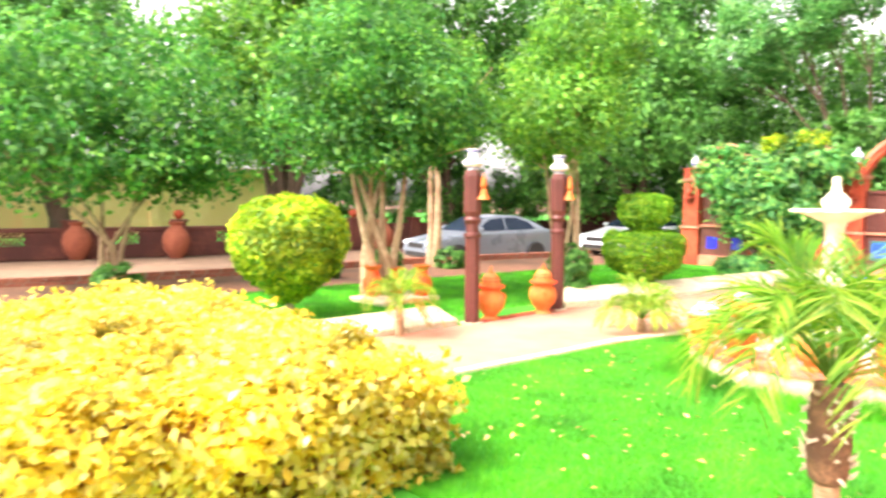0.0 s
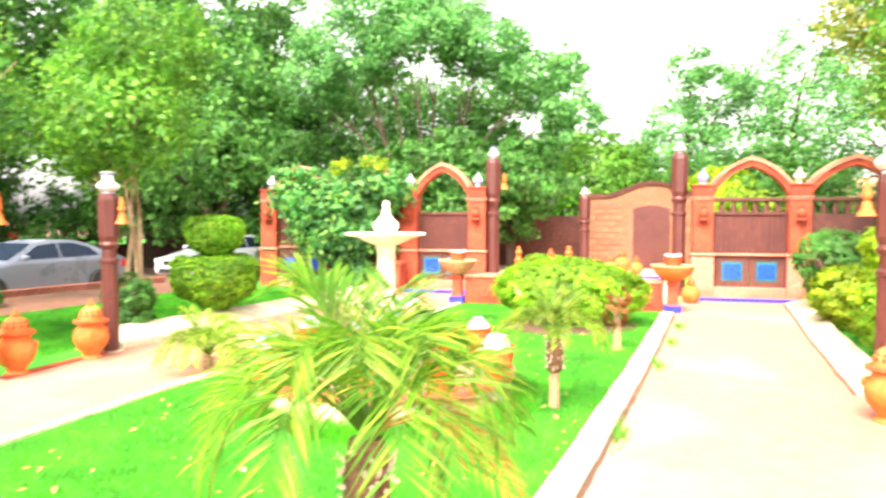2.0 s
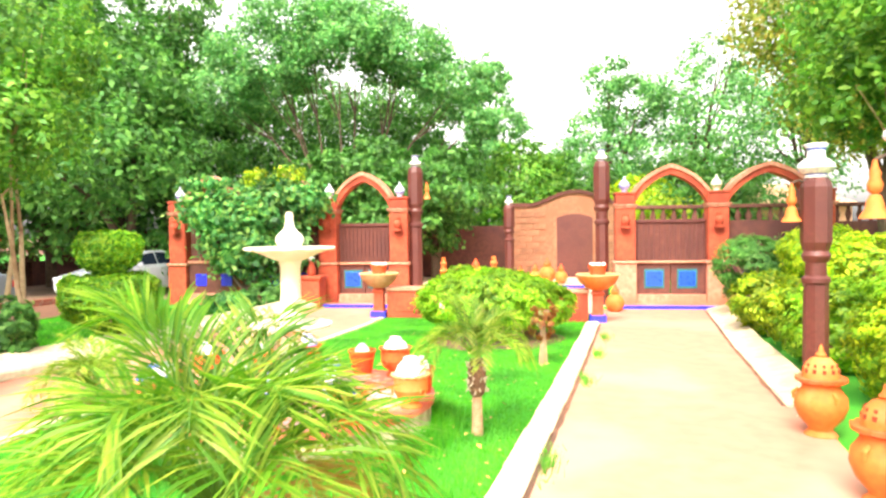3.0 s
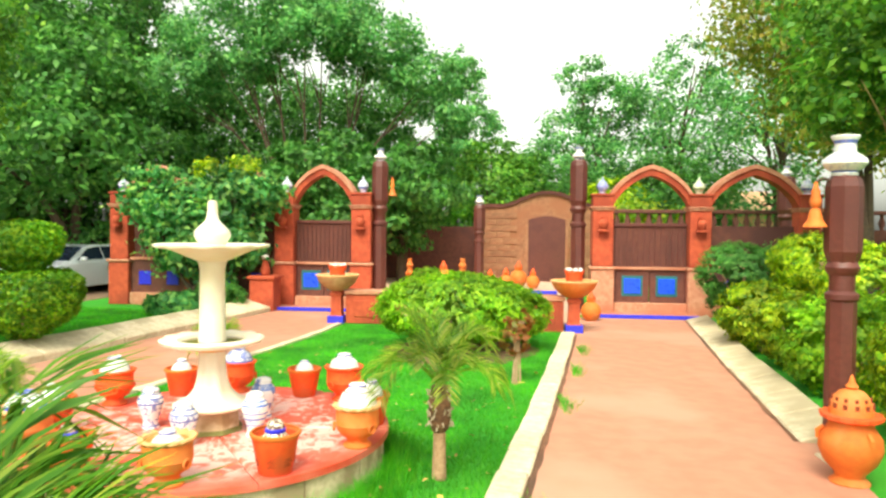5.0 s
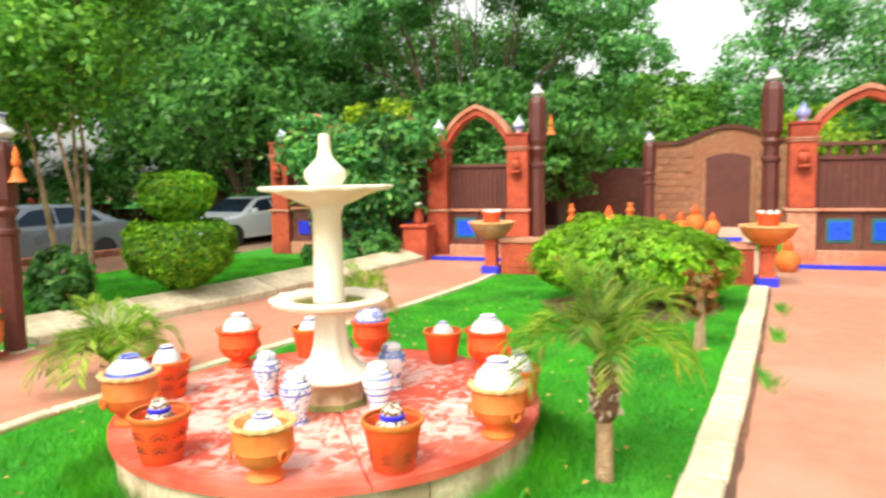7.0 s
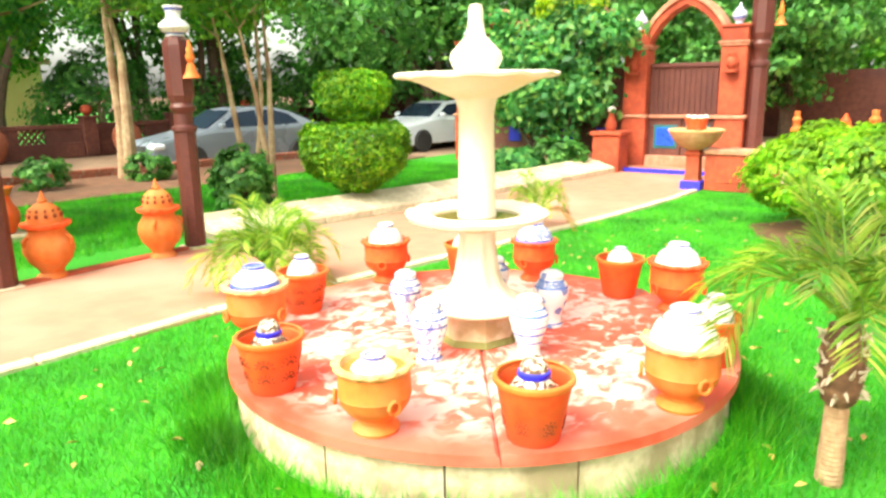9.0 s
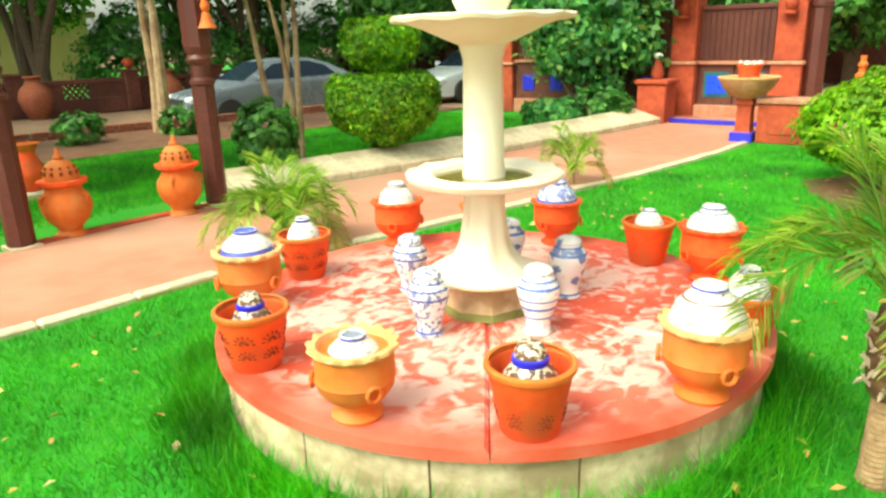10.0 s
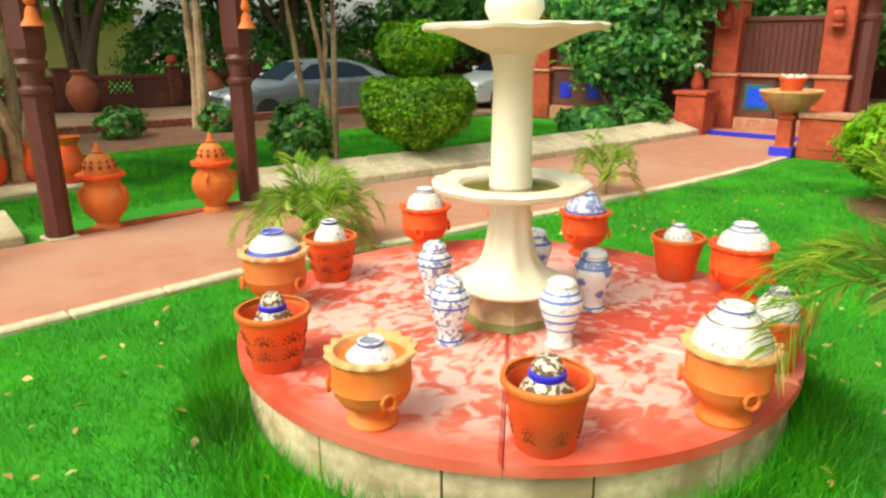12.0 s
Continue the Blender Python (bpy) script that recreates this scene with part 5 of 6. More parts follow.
def court_jar(x, y, z, s, kind):
    t = thing("terracotta_jar", x, y, z, "round orange terracotta water jar" if kind else "tall stacked orange terracotta jars", "jar", "jars in the court")
    if kind:
        part("body", lathe([(0.1 * s, 0), (0.2 * s, 0.1 * s), (0.25 * s, 0.24 * s), (0.2 * s, 0.38 * s), (0.09 * s, 0.46 * s), (0.12 * s, 0.52 * s), (0.1 * s, 0.53 * s)], 20), TERRA, t, smooth=True)
        part("stopper", lathe([(0.1 * s, 0.525 * s), (0.11 * s, 0.56 * s), (0.06 * s, 0.62 * s), (0.03 * s, 0.7 * s), (0, 0.72 * s)], 14), TERRA_RED, t, smooth=True)
    else:
        for k in range(3):
            q = s * (1 - 0.18 * k)
            part("jar_tier", lathe([(0.1 * q, 0.36 * s * k), (0.2 * q, 0.36 * s * k + 0.1 * q), (0.22 * q, 0.36 * s * k + 0.2 * q), (0.12 * q, 0.36 * s * k + 0.33 * q), (0.14 * q, 0.36 * s * (k + 1))], 18), TERRA, t, smooth=True)
    return t


for jx, jy, jz, s, kd in ((1.7, 12.4, 0.23, 0.7, 1), (2.35, 12.5, 0.23, 0.68, 1), (2.0, 12.9, 0.23, 0.9, 1), (1.3, 12.9, 0.23, 0.6, 1), (0.55, 13.6, 0.05, 0.78, 0), (0.1, 14.0, 0.05, 0.75, 1), (-0.5, 14.3, 0.05, 0.8, 1), (-1.0, 14.6, 0.05, 0.72, 0), (-0.1, 15.0, 0.05, 1.0, 1), (3.3, 8.3, 0.0, 0.75, 1)):
    court_jar(jx, jy, jz, s, kd)
# pots on the left lawn
def flared_pot(x, y, z, s):
    t = thing("terracotta_pot", x, y, z, "orange terracotta pot with a flared mouth on a slab", "pot", "pots on the side lawn")
    part("body", lathe([(0.1 * s, 0), (0.13 * s, 0.03 * s), (0.19 * s, 0.17 * s), (0.19 * s, 0.26 * s), (0.12 * s, 0.38 * s), (0.11 * s, 0.46 * s)], 24), TERRA_RED, t, smooth=True)
    part("flared_mouth", lathe([(0.109 * s, 0.455 * s), (0.15 * s, 0.53 * s), (0.17 * s, 0.55 * s), (0.155 * s, 0.555 * s), (0.09 * s, 0.46 * s), (0, 0.44 * s)], 24), TERRA, t, smooth=True)
    return t


ls = thing("stone_slab", -6.1, -0.1, 0, "pale stone slab on the lawn", "slab")
part("slab", box(-0.4, 0.42, -0.5, 0.62, 0, 0.08, 0.015), KERB, ls)
for jx, jy, s in ((-6.3, -0.3, 0.85), (-6.25, 0.12, 0.75), (-5.88, 0.32, 0.85)):
    flared_pot(jx, jy, 0.08, s)

# ---- trees ----
tree(-6.5, -0.05, 0, "pale multi-stemmed tree with a dense green crown", [(-0.3, -0.5, 2.75, 1.15, 1.15, 0.85), (0.3, 0.4, 3.1, 1.2, 1.2, 0.95), (-0.2, 0.1, 3.95, 1.05, 1.05, 0.8), (0.4, -0.3, 2.35, 1.0, 1.0, 0.45), (-0.5, 0.7, 2.5, 0.95, 0.95, 0.55), (0.2, -0.8, 3.5, 0.9, 0.9, 0.7)], 0.1, 20000, L_WEST, BARK, 0.08, 6, 1.15, 11, spread=2.4)
tree(-9.6, 3.8, 0, "slender pale tree beside the drive", [(-0.2, 0.3, 3.6, 1.2, 1.2, 0.9), (0.2, -0.1, 4.4, 1.0, 1.0, 0.8)], 0.11, 5000, L_TREE, BARK, 0.1, 2, 2.0, 12, spread=1.2)
tree(-5.2, 2.95, 0, "multi-stemmed tree with a dense green crown by the path", [(0.1, -0.3, 3.0, 1.1, 1.1, 0.7), (-0.3, 0.5, 3.6, 1.2, 1.2, 0.9), (0.2, 0.2, 4.2, 1.0, 1.0, 0.7), (-0.4, -0.2, 2.6, 0.9, 0.9, 0.45)], 0.1, 13000, L_TREE, BARK, 0.045, 6, 1.5, 13, spread=4.6)
tree(-10.9, -2.7, 0, "spreading low tree with bright green leaves", [(0, -0.8, 2.4, 2.0, 1.8, 0.9), (0.3, 0.5, 2.15, 1.6, 1.5, 0.55), (0.4, 1.3, 2.6, 1.7, 1.7, 0.9), (-0.4, 0.2, 3.8, 2.2, 2.2, 1.0), (-0.5, -2.2, 3.1, 1.8, 1.8, 1.0)], 0.14, 18000, L_WEST, BARK, 0.05, 4, 1.2, 14, spread=3.0)
BACKDROP = [(-23, -16, 10, L_TREE), (-24, -8, 10, L_TREE), (-22, -1, 10.5, L_DARK), (-20.5, 6, 11, L_TREE), (-19, 12.5, 11.5, L_DARK), (-16, 18, 12, L_DARK), (-14.2, 22.5, 12.5, L_DARK), (-26, 14, 14, L_DARK), (-20, 24, 14, L_DARK), (-12.2, 15.6, 7.5, L_DARK)]
for k, (tx, ty, h, mat) in enumerate(BACKDROP):
    r = random.Random(40 + k)
    blobs = [(r.uniform(-2.4, 2.4) * (1.3 - f), r.uniform(-2.4, 2.4) * (1.3 - f), h * f, 3.1 * w, 3.1 * w, 1.5) for f, w in ((0.36, 0.75), (0.47, 1.0), (0.56, 1.15), (0.64, 1.1), (0.73, 1.0), (0.82, 0.9), (0.92, 0.65))]
    tree(tx, ty, -0.36, "tall dark leafy tree behind the garden", blobs, 0.25, 24000, mat, DARKBARK, 0.22, 2, 2.2, 50 + k, group="tall background trees", clump=0.24)
umbrella = [(-4.4, 0.0, 6.9, 1.8, 1.8, 0.8), (-3.2, 0.3, 8.4, 2.2, 2.2, 0.9), (-1.6, 0.0, 9.6, 2.4, 2.2, 0.9), (0.4, 0.3, 9.4, 2.1, 2.1, 0.9), (2.4, 0.0, 8.2, 1.8, 1.9, 0.9), (4.2, 0.0, 7.0, 1.6, 1.6, 0.8), (4.9, 0.2, 5.6, 1.1, 1.1, 0.6), (0.2, -0.8, 8.3, 2.2, 1.8, 0.7), (-2.2, -0.4, 7.4, 1.7, 1.5, 0.5), (2.0, 0.6, 7.6, 1.6, 1.4, 0.5)]
tree(-7.0, 25.5, -0.1, "thin-leaved tree far behind the arches", [(-2.2, 0, 4.6, 2.4, 1.5, 1.6), (2.2, 0, 4.2, 2.4, 1.5, 1.6), (0.2, 0, 6.4, 3.0, 1.6, 1.4), (0.2, 0.6, 3.6, 2.6, 1.5, 1.4), (-2.4, 0.4, 7.6, 2.6, 1.5, 1.2), (2.6, 0.4, 7.4, 2.4, 1.5, 1.2), (-4.4, 0.2, 5.8, 2.0, 1.5, 1.6)], 0.21, 30000, L_DARK, DARKBARK, 0.08, 4, 1.5, 33, clump=0.4, per=18)
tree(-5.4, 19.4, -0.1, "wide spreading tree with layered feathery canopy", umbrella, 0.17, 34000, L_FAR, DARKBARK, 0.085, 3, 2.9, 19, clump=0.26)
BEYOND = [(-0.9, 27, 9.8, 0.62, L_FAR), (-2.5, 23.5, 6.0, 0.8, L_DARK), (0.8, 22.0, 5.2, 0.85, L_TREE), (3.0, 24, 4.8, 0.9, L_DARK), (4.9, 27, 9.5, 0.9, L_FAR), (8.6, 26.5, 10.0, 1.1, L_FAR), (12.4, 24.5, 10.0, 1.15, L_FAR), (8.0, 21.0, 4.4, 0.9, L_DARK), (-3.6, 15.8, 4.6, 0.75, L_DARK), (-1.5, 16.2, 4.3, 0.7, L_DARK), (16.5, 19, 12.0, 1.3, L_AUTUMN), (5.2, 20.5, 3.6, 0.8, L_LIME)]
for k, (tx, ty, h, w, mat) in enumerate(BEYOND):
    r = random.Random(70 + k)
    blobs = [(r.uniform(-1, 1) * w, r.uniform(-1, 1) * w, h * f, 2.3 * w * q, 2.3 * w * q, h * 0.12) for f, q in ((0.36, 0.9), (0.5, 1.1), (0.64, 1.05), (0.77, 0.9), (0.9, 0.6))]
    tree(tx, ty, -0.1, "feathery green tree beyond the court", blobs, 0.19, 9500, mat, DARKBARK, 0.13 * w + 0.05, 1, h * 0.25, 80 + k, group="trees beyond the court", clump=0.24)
for k, (hx, hy) in enumerate(((-20.6, 9.0), (-19.9, 12.5), (-18.6, 15.5), (-9.0, 16.6), (-6.2, 16.4), (-11.5, 17.0))):
    bush("far_shrub", hx, hy, "dense dark shrub in front of the wall", [(0, 0, 1.0, 1.7, 1.7, 1.1), (0.3, 0.4, 2.0, 1.3, 1.3, 0.9)], 0.18, 5000, L_DARK, 0.03, 200 + k, group="far shrubs")
tree(7.5, 6.2, 0, "large leafy tree overhanging the border bushes", [(0.5, 0, 4.3, 2.0, 2.0, 1.2), (0.4, 0.6, 5.4, 1.9, 1.9, 1.2), (1.1, -0.8, 5.4, 2.0, 2.0, 1.3), (-0.8, -1.0, 3.6, 1.2, 1.2, 0.75), (1.4, 1.4, 6.2, 2.0, 2.0, 1.2), (-0.1, -1.8, 4.7, 1.6, 1.6, 1.0)], 0.13, 40000, L_TREE, BARK, 0.09, 5, 2.0, 15)
tree(10.5, 13.6, 0, "tall tree with rusty yellow-green leaves", [(0, 0, 5.0, 2.2, 2.2, 1.6), (-1.0, 0.5, 7.0, 2.4, 2.4, 1.6), (0.2, 0.5, 9.0, 2.6, 2.6, 1.6), (-1.6, 0, 9.6, 1.8, 1.8, 1.2)], 0.17, 32000, L_AUTUMN, DARKBARK, 0.17, 1, 2.6, 16)

# ---- hedge, bushes, topiary, creeper ----
rng = np.random.default_rng(4)


def box_leaves(x0, x1, y0, y1, z1, n, jitter=0.05):
    """Points on the top and the four sides of a clipped hedge, roughened."""
    lx, ly = x1 - x0, y1 - y0
    areas = np.array([lx * ly * 1.4, lx * z1, lx * z1, ly * z1, ly * z1])
    pick = rng.choice(5, n, p=areas / areas.sum())
    u, v = rng.uniform(0, 1, n), rng.uniform(0, 1, n)
    p, o = np.empty((n, 3)), np.zeros((n, 3))
    top = pick == 0
    p[top] = np.stack([x0 + u[top] * lx, y0 + v[top] * ly, np.full(top.sum(), z1)], 1)
    o[top] = (0, 0, 1)
    for k, (fx, fy, out) in enumerate(((None, y0, (0, -1, 0)), (None, y1, (0, 1, 0)), (x0, None, (-1, 0, 0)), (x1, None, (1, 0, 0)))):
        m = pick == k + 1
        xs = x0 + u[m] * lx if fx is None else np.full(m.sum(), fx)
        ys = y0 + u[m] * ly if fy is None else np.full(m.sum(), fy)
        p[m] = np.stack([xs, ys, v[m] * z1], 1)
        o[m] = out
    lump = np.array([noise.noise(Vector(q) * 2.6) for q in p])[:, None]
    p += o * lump * 0.15 + rng.normal(size=(n, 3)) * jitter
    near = np.minimum(np.abs(p[:, 0] - x1), np.abs(p[:, 1] - y1))
    p[:, 2] -= np.where(p[:, 2] > z1 * 0.7, np.clip(0.25 - near, 0, 0.25) ** 2 * 1.6, 0)
    p[:, 2] = np.maximum(p[:, 2], 0.02)
    return p, o


hedge = thing("golden_hedge", -2.2, -5.4, 0, "clipped hedge of bright golden yellow leaves", "hedge")
p, o = box_leaves(-1.95, 1.5, -2.0, 1.52, 0.63, 60000, 0.05)
leaf_mesh("hedge_foliage", p, o, 0.072, L_GOLD, hedge, aspect=0.6, flat=0.45, seed=5)
core = box(-1.88, 1.42, -1.93, 1.44, 0, 0.55, 0.12)
part("twig_core", core, L_BROWN, hedge)

def clipped(name, x, y, label, tiers, n, leaf, mat, seed, stem=0.05):
    """A clipped bush: leaves over turned tiers (radius, height) with a slightly lumpy face, on one stem with twigs."""
    t = thing(name, x, y, 0, label, "topiary")
    r, rnd = np.random.default_rng(seed), random.Random(seed)
    top = max(z for tier in tiers for _, z in tier)
    bm = bmesh.new()
    add_tube(bm, [(0, 0, -0.03), (0.02, -0.01, top * 0.3), (-0.01, 0.02, top * 0.7), (0, 0, top * 0.9)], [stem, stem * 0.8, stem * 0.5, stem * 0.2], 8)
    for tier in tiers:
        low = tier[0][1]
        for k in range(7):
            a, e = rnd.uniform(0, 6.28), tier[len(tier) // 2]
            add_tube(bm, [(0, 0, low), (e[0] * 0.3 * math.cos(a), e[0] * 0.3 * math.sin(a), low + 0.1), (e[0] * 0.85 * math.cos(a), e[0] * 0.85 * math.sin(a), e[1])], [stem * 0.5, stem * 0.36, 0.006], 5)
    part("stem", bm, BARK, t, smooth=True)
    pts, outs = [], []
    for tier in tiers:
        rr, zz = np.array([q[0] for q in tier]), np.array([q[1] for q in tier])
        run = np.hypot(np.diff(rr), np.diff(zz))
        area = run * (rr[1:] + rr[:-1] + 0.02)
        seg = r.choice(len(run), n // len(tiers), p=area / area.sum())
        f, a = r.uniform(0, 1, len(seg)), r.uniform(0, 6.283, len(seg))
        rad, z = rr[seg] + (rr[seg + 1] - rr[seg]) * f, zz[seg] + (zz[seg + 1] - zz[seg]) * f
        nr, nz = (zz[seg + 1] - zz[seg]) / run[seg], -(rr[seg + 1] - rr[seg]) / run[seg]
        out = np.stack([nr * np.cos(a), nr * np.sin(a), nz], 1)
        p = np.stack([rad * np.cos(a), rad * np.sin(a), z], 1)
        lump = np.array([noise.noise(Vector(q) * 4.5) + 0.6 * noise.noise(Vector(q) * 11) for q in p])[:, None]
        pts.append(p + out * (lump * 0.05 - np.abs(r.normal(0, 0.035, (len(seg), 1)))) + r.normal(0, 0.012, p.shape))
        outs.append(out)
    leaf_mesh("foliage", np.concatenate(pts), np.concatenate(outs), leaf, mat, t, flat=0.6, seed=seed)
    return t


clipped("ball_topiary", -5.8, -2.0, "clipped ball bush of yellow-green leaves on a short stem", [[(0.1, 0.2), (0.3, 0.36), (0.6, 0.62), (0.76, 0.92), (0.74, 1.2), (0.58, 1.44), (0.34, 1.56), (0, 1.6)]], 17000, 0.075, L_LIME, 21, 0.06)
clipped("tiered_topiary", -4.05, 3.55, "two-tiered clipped topiary bush with a flat cushion on top", [[(0.08, 0.2), (0.28, 0.32), (0.56, 0.52), (0.66, 0.72), (0.65, 0.95), (0.54, 1.04), (0, 1.07)], [(0.12, 1.06), (0.26, 1.12), (0.4, 1.26), (0.43, 1.48), (0.34, 1.63), (0, 1.67)]], 26000, 0.055, L_TOPIARY, 22)
b = bush("low_bush", -4.54, 2.25, "dark green rounded bush at the foot of a tree", [(0, 0, 0.55, 0.3, 0.3, 0.3), (0, 0, 0.28, 0.29, 0.29, 0.28)], 0.08, 4200, L_DARK, 0, 23)
b = bush("round_bush", 1.4, 4.95, "broad dome-shaped bush of bright green leaves", [(-0.26, 0, 0.56, 1.04, 0.92, 0.44), (0.28, 0.1, 0.52, 0.72, 0.7, 0.38), (-0.15, 0.15, 0.66, 0.68, 0.68, 0.36)], 0.058, 34000, L_BUSH, 0.02, 24, clump=0.09, shell=0.95)
soil = lathe([(1.05, -0.01), (1.0, 0.012), (0.8, 0.03), (0.4, 0.045), (0, 0.05)], 40)
for v in soil.verts:
    f = 1 + 0.16 * noise.noise(Vector((v.co.x * 2.2, v.co.y * 2.2, 0.3)))
    v.co.x, v.co.y = v.co.x * f, v.co.y * f * 0.95
soil_patch = structure(part("soil_patch", soil, EARTH, smooth=True), "bare brown soil under the round bush", "soil")
soil_patch.matrix_basis = pose(1.2, 4.85, 0)
b = bush("feathery_shrub", 0.5, 6.7, "feathery pale green shrub behind the round bush", [(0, 0, 0.62, 0.36, 0.36, 0.34)], 0.1, 2600, L_BUSH, 0, 25)
b = bush("reddish_shrub", 1.95, 2.95, "small reddish-brown shrub on a thin stem", [(0, 0, 0.5, 0.15, 0.15, 0.18), (0.04, 0, 0.66, 0.13, 0.13, 0.16)], 0.05, 1100, L_BROWN, -0.022, 26)
RIGHT_BUSHES = [(5.5, 7.2, 0.6, 0.5, L_DARK, 0.95), (5.3, 5.5, 0.56, 0.42, L_LIME, 0.52), (6.05, 5.6, 0.6, 0.4, L_LIME, 1.22), (5.3, 4.2, 0.5, 0.42, L_LIME, 0.5), (5.95, 3.9, 0.58, 0.5, L_LIME, 1.0), (5.25, 3.0, 0.6, 0.5, L_BUSH, 0.5), (5.9, 2.2, 0.75, 0.55, L_BUSH, 0.75), (5.3, 1.3, 0.6, 0.5, L_LIME, 0.55), (6.2, 0.6, 0.75, 0.6, L_BUSH, 0.8), (5.3, -0.3, 0.6, 0.5, L_BUSH, 0.5), (6.9, 8.2, 0.8, 0.7, L_DARK, 0.9), (7.6, 4.5, 0.9, 0.7, L_DARK, 0.9), (7.7, 2.0, 0.9, 0.7, L_DARK, 0.9), (5.9, -1.6, 0.8, 0.6, L_BUSH, 0.6)]
for k, (bx, by, r, h, mat, zc) in enumerate(RIGHT_BUSHES):
    bush("border_bush", bx, by, "rounded yellow-green border bush" if mat is L_LIME else "leafy green border bush", [(0, 0, zc, r, r, h), (0.1, 0.1, zc * 0.5, r * 0.85, r * 0.85, h * 0.75)], 0.06, 10500, mat, 0, 100 + k, group="border bushes", clump=0.14, shell=0.9)
creeper = tree(-4.35, 8.75, 0, "leafy creeper tree spilling over the sandstone arches", [(-1.3, -0.05, 2.62, 0.26, 0.22, 0.12), (-0.7, 0, 2.72, 0.3, 0.25, 0.12), (-0.95, 0, 2.1, 0.5, 0.45, 0.42), (-0.5, 0, 1.35, 0.5, 0.4, 0.6), (0.0, 0, 2.1, 0.8, 0.5, 0.5), (0.8, 0, 2.2, 0.7, 0.45, 0.42), (1.35, 0, 2.3, 0.45, 0.4, 0.3), (0.2, 0, 1.25, 0.55, 0.45, 0.8), (0.9, 0, 1.3, 0.45, 0.4, 0.5), (0.75, 0.1, 2.66, 0.42, 0.3, 0.2)], 0.15, 8500, L_VINE, DARKBARK, 0.05, 3, 0.6, 18, per=18, clump=0.55)
c, o = clumped([(0.95, 0, 2.82, 0.3, 0.25, 0.2), (0.2, 0, 2.78, 0.25, 0.25, 0.14)], 420, 61, 0.5, 14)
tagged(leaf_mesh("new_growth", c, o, 0.11, L_LIME, creeper, seed=61), "yellow-green young leaves", kind="stuff")
bush("low_bush", -4.3, 7.7, "low bright green leafy plant", [(0, 0, 0.2, 0.5, 0.35, 0.22)], 0.12, 1800, L_VINE, 0, 28)
bush("low_bush", -3.7, 8.2, "low dark green leafy plant by the kerb", [(0, 0, 0.28, 0.55, 0.4, 0.28)], 0.09, 2200, L_DARK, 0, 29)
bush("yellow_bush", -5.4, -4.2, "small golden yellow bush", [(0, 0, 0.38, 0.42, 0.4, 0.26)], 0.07, 3500, L_GOLD, 0, 30)
for k, (bx, by) in enumerate(((-9.2, 0.6), (-9.1, 3.9), (-9.6, -3.0), (-9.5, 2.4))):
    bush("low_bush", bx, by, "small dark plant in the soil border", [(0, 0, 0.22, 0.35, 0.35, 0.25)], 0.1, 1200, L_DARK, 0, 31 + k, group="border plants")

# ---- palms ----
palm(1.2, -3.58, 0.86, 0.055, 0.64, 36, "young palm with arching green fronds and scaly trunk", 1, True, 0.6, 0.34, 0.5, 4, L_PALM)
palm(1.49, 0.02, 0.62, 0.046, 0.56, 20, "small palm with spreading pale green fronds", 2, True, 0.5, 0.3, 0.42, 0)
palm(-2.26, 0.66, 0.16, 0.05, 0.62, 32, "short palm with arching feathery fronds beside the path", 3, False, 0.46, 0.28, 0.4, 3)
palm(-3.9, -1.68, 0.36, 0.05, 0.55, 18, "small palm with yellowing fronds at the kerb", 4, False, 0.5, 0.3, 0.42, 4)
palm(-1.62, 3.65, 0.14, 0.03, 0.46, 15, "tiny palm at the edge of the lawn", 5, False, 0.6, 0.4, 0.46, 4)

# ---- kerbs, made of single stones ----
run_of_kerb("kerb_west_north", [(-2.75, 8.6), (-3.45, 3.9), (-3.98, 1.45)][::-1], 0.46, 0.09, 0.62, "sloping cream stone kerb along the path", -0.14)
run_of_kerb("kerb_west_south", [(-4.1, -3.8), (-3.95, -0.72)], 0.46, 0.08, 0.62, "sloping cream stone kerb along the path", -0.12)
run_of_kerb("kerb_lawn_east", [(0.88, -8.0), (1.19, -6.0), (1.88, -1.2), (2.25, 1.5), (2.88, 6.55)], 0.21, 0.05, 0.42, "cream stone lawn edging")
run_of_kerb("kerb_lawn_west", [(-2.36, -3.7), (-2.22, -2.1), (-2.09, 0.0), (-1.66, 2.0), (-1.08, 5.4), (-0.95, 7.0)], 0.09, 0.035, 0.5, "thin pale lawn edging")
run_of_kerb("kerb_east", [(5.04, 8.6), (4.45, 4.1), (4.12, 1.2)][::-1], -0.36, 0.13, 0.6, "sloping cream stone kerb along the border", 0.1)
run_of_kerb("kerb_east_south", [(3.84, -1.0), (3.38, -5.0)][::-1], -0.36, 0.13, 0.6, "sloping cream stone kerb along the border", 0.1)


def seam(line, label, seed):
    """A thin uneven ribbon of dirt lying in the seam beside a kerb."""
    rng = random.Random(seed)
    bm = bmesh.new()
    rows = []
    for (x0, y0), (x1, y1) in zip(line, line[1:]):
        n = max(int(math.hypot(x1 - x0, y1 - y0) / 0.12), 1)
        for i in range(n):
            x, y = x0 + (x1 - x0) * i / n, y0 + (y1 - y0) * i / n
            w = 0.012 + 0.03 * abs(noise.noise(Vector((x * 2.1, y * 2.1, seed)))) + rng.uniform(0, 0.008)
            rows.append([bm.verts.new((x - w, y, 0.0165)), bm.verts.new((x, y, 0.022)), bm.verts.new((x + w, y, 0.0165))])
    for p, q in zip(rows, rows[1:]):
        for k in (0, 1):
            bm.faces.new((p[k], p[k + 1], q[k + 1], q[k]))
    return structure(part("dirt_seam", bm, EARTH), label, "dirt")


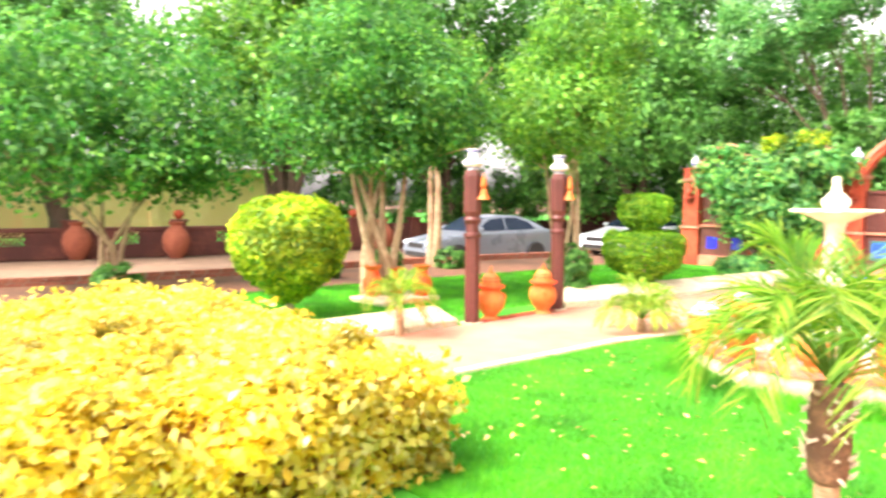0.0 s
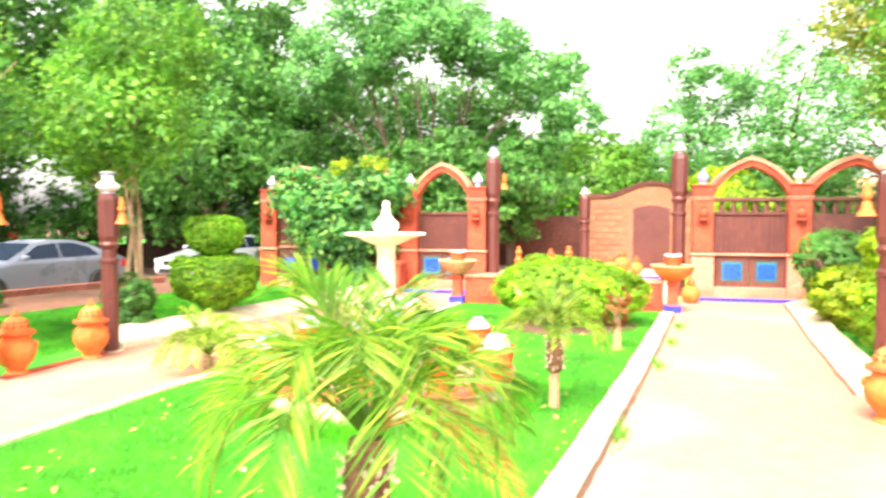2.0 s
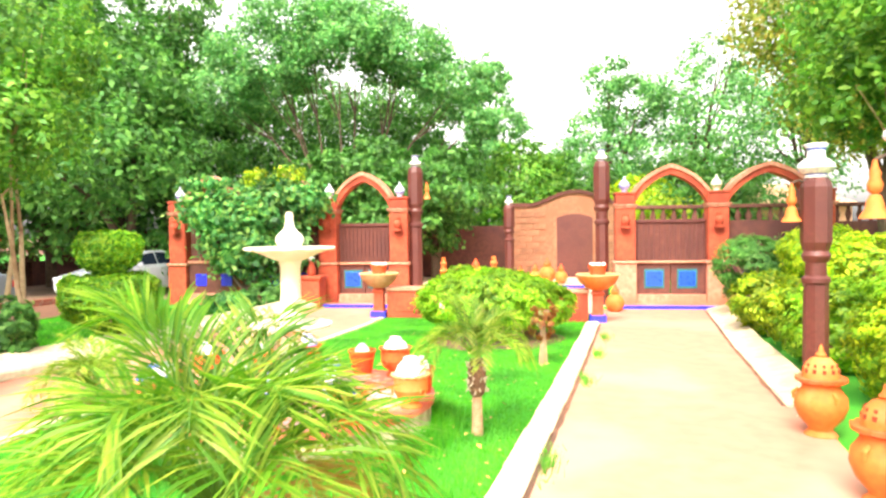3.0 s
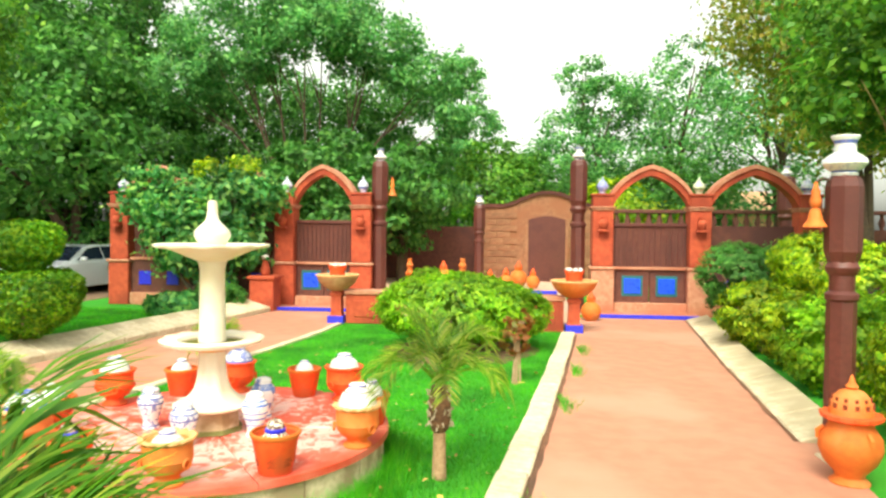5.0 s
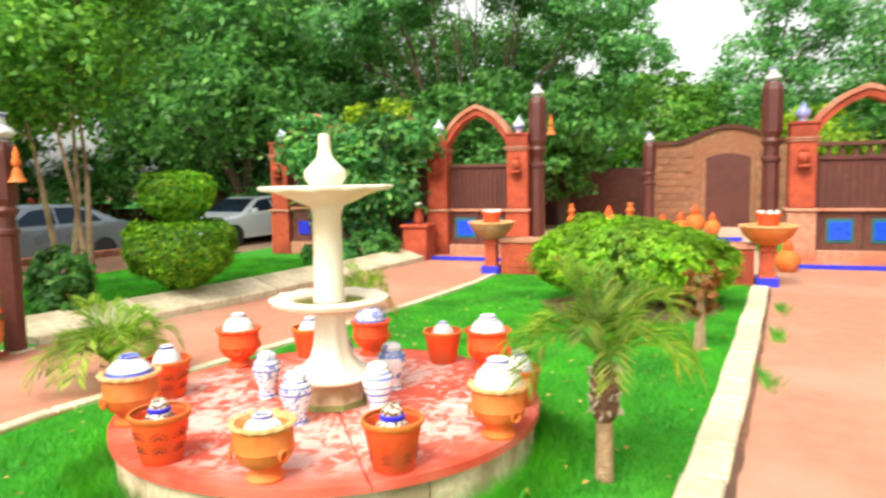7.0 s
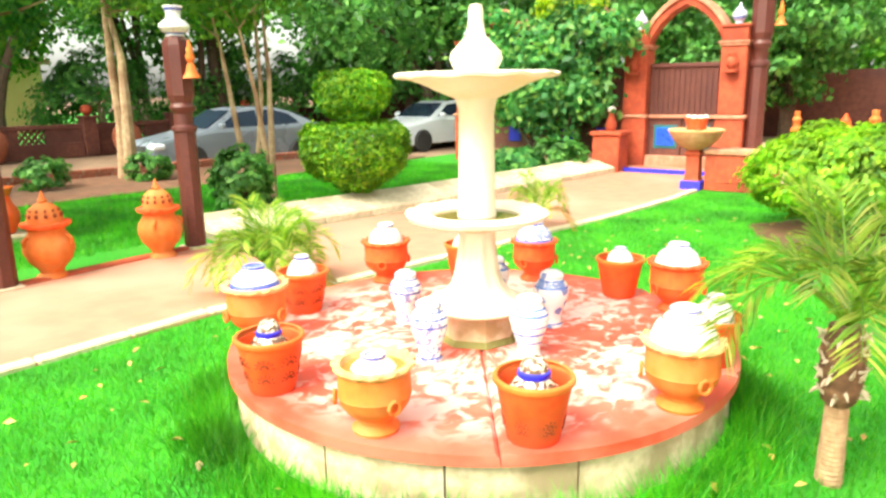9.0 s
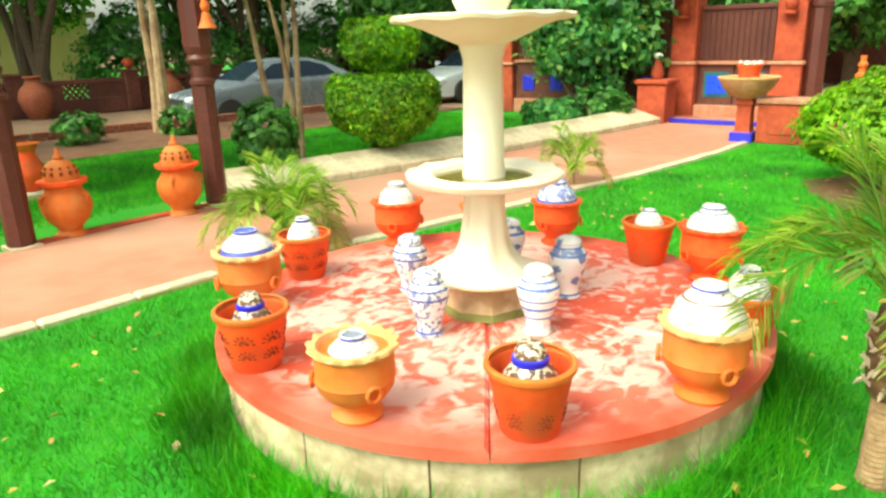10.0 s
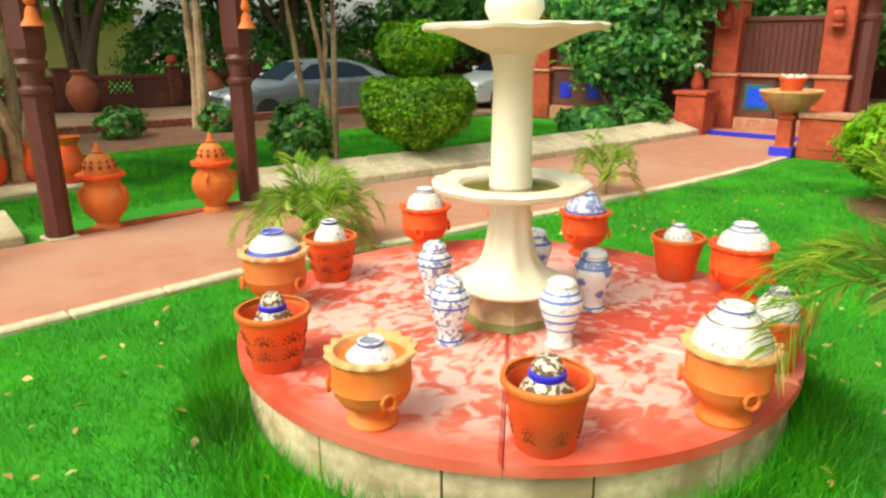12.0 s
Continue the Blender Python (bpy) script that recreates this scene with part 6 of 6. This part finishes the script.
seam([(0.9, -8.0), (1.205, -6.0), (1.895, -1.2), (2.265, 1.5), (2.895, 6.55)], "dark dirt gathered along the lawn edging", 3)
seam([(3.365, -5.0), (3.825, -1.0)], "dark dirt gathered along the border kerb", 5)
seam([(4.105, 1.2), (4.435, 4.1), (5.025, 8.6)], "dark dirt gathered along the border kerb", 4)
sill = structure(part("brick_edging", box(-4.02, -3.9, -0.4, 1.1, -0.05, 0.03, 0.006), SANDSTONE), "red brick edging across the gap in the kerb", "edging")
low = structure(new("wall_low_brick"), "low red brick edging wall along the drive", "wall")
LOWBRICK = material("worn_low_brick", (0.24, 0.07, 0.04), (0.32, 0.11, 0.065), 12, 0.9, 0.3, (0.2, 0.06, 0.035), 1.2, random_tone=0.2)
brick_data = None
rng2 = random.Random(2)
line = [(-12.4, -8.0), (-11.1, -3.5), (-10.55, 0.0), (-10.4, 3.1), (-9.8, 6.5), (-9.2, 9.2)]
for (x0, y0), (x1, y1) in zip(line, line[1:]):
    ln, turn = math.hypot(x1 - x0, y1 - y0), math.degrees(math.atan2(y1 - y0, x1 - x0))
    m = pose(x0, y0, 0, 0, 0, turn)
    part("wall_core", box(0, ln, 0.012, 0.16, -0.36, 0.16), MORTAR, low).matrix_basis = m
    for row in range(2):
        n = int(ln / 0.26)
        for i in range(n):
            if brick_data is None:
                ob = part("brick", box(0.006, 0.25, 0, 0.172, 0.004, 0.08, 0.006), LOWBRICK, low)
                brick_data = ob.data
            else:
                ob = new("brick", brick_data)
                ob.parent = low
            ob.matrix_basis = m @ pose(ln * i / n + (0.06 if row else 0), rng2.uniform(-0.006, 0.006), 0.002 + 0.083 * row)

# ---- grass and fallen leaves ----
def inside_lawn(x, y):
    left = np.interp(y, [-3.7, -2.1, 0.0, 1.9, 5.5, 7.0], [-2.3, -2.19, -2.06, -1.62, -1.04, -0.9])
    right = np.interp(y, [-6.0, -1.2, 1.5, 6.6], [0.97, 1.66, 2.03, 2.66])
    return (x > left) & (x < right) & (np.hypot(x, y) > PLATE_R + 0.02)


def mound(x, y):
    """The lawn swells a little round the platform."""
    return 0.065 * np.clip(1 - (np.hypot(x, y) - PLATE_R) / 0.72, 0, 1) ** 1.4


def grass_field(gx, gy, low, high, half, label, seed):
    """Single upright blades of grass at the points given, as one mesh."""
    r = np.random.default_rng(seed)
    n = len(gx)
    tall, spin, base = r.uniform(low, high, n), r.uniform(0, 6.28, n), mound(gx, gy)
    lean = r.normal(0, 0.42, (n, 2)) * tall[:, None]
    v = np.empty((n, 3, 3))
    v[:, 0] = np.stack([gx - half * np.cos(spin), gy - half * np.sin(spin), base - 0.002], 1)
    v[:, 1] = np.stack([gx + half * np.cos(spin), gy + half * np.sin(spin), base - 0.002], 1)
    v[:, 2] = np.stack([gx + lean[:, 0], gy + lean[:, 1], base + tall], 1)
    me = bpy.data.meshes.new("grass")
    me.vertices.add(n * 3)
    me.vertices.foreach_set("co", v.ravel())
    me.loops.add(n * 3)
    me.loops.foreach_set("vertex_index", np.arange(n * 3))
    me.polygons.add(n)
    me.polygons.foreach_set("loop_start", np.arange(n) * 3)
    me.update(calc_edges=True)
    me.materials.append(GRASS)
    return tagged(new("grass", me), label, "grass", kind="stuff")


swell = lathe([(PLATE_R - 0.05, -0.05)] + [(PLATE_R - 0.05 + 0.07 * i, float(mound(PLATE_R - 0.05 + 0.07 * i, 0.0)) + 0.001 - 0.02 * (i == 11)) for i in range(12)], 72, caps=False)
structure(part("lawn_swell", swell, LAWN, smooth=True), "grassy rise of the lawn round the platform", "lawn")
rng = np.random.default_rng(8)
n = 330000
gx, gy = rng.uniform(-2.3, 2.9, n), -4.2 + 11.2 * rng.uniform(0, 1, n) ** 1.5
ok = inside_lawn(gx, gy)
grass_field(gx[ok], gy[ok], 0.02, 0.05, 0.0022, "short bright green grass blades of the lawn", 31)
n = 620
wx = np.repeat([2.8, 2.38, 2.6, 1.99], n // 4) + np.abs(rng.normal(0, 0.06, n))
wy = np.repeat([5.0, 2.05, 3.6, -0.6], n // 4) + rng.normal(0, 0.16, n)
grass_field(wx, wy, 0.03, 0.13, 0.004, "green weeds growing along the lawn edging", 36)
n = 34000
turn, away = rng.uniform(0, 6.283, n), PLATE_R - 0.01 + np.abs(rng.normal(0, 0.11, n))
tuft = np.array([noise.noise(Vector((4 * math.cos(a), 4 * math.sin(a), 0.7))) for a in turn])
ok = rng.uniform(0, 1, n) < 0.65 + 0.9 * tuft
grass_field((away * np.cos(turn))[ok], (away * np.sin(turn))[ok], 0.05, 0.135, 0.003, "longer uncut grass round the foot of the platform", 32)
n = 110000
gx, gy = rng.uniform(-8.2, -3.6, n), rng.uniform(-3.5, 8.4, n)
ok = (gx < np.interp(gy, [-3.7, -0.5, 1.25, 3.8, 8.7], [-4.62, -4.45, -4.5, -3.98, -3.25])) & (gx > np.interp(gy, [-4.6, -2.0, 1.5, 5.0, 9.2], [-9.3, -8.3, -8.0, -7.6, -7.3]))
grass_field(gx[ok], gy[ok], 0.03, 0.075, 0.004, "green grass blades of the side lawn", 33)
n = 480
fx, fy = rng.uniform(-2.2, 2.6, n), rng.uniform(-3.6, 5, n)
ok = inside_lawn(fx, fy)
pts = np.stack([fx[ok], fy[ok], 0.048 + mound(fx[ok], fy[ok])], 1)
tagged(leaf_mesh("fallen_leaves", pts, np.tile((0, 0, 1.0), (len(pts), 1)), 0.05, L_FALLEN, flat=0.7, seed=6), "dry yellow and orange leaves fallen on the lawn", "leaves", kind="stuff")
n = 130
pts = np.stack([rng.uniform(-7.5, -4.2, n), rng.uniform(-3, 7, n), np.full(n, 0.01)], 1)
tagged(leaf_mesh("fallen_leaves", pts, np.tile((0, 0, 1.0), (n, 1)), 0.06, L_FALLEN, flat=0.7, seed=7), "dry leaves fallen on the side lawn", "leaves", kind="stuff")
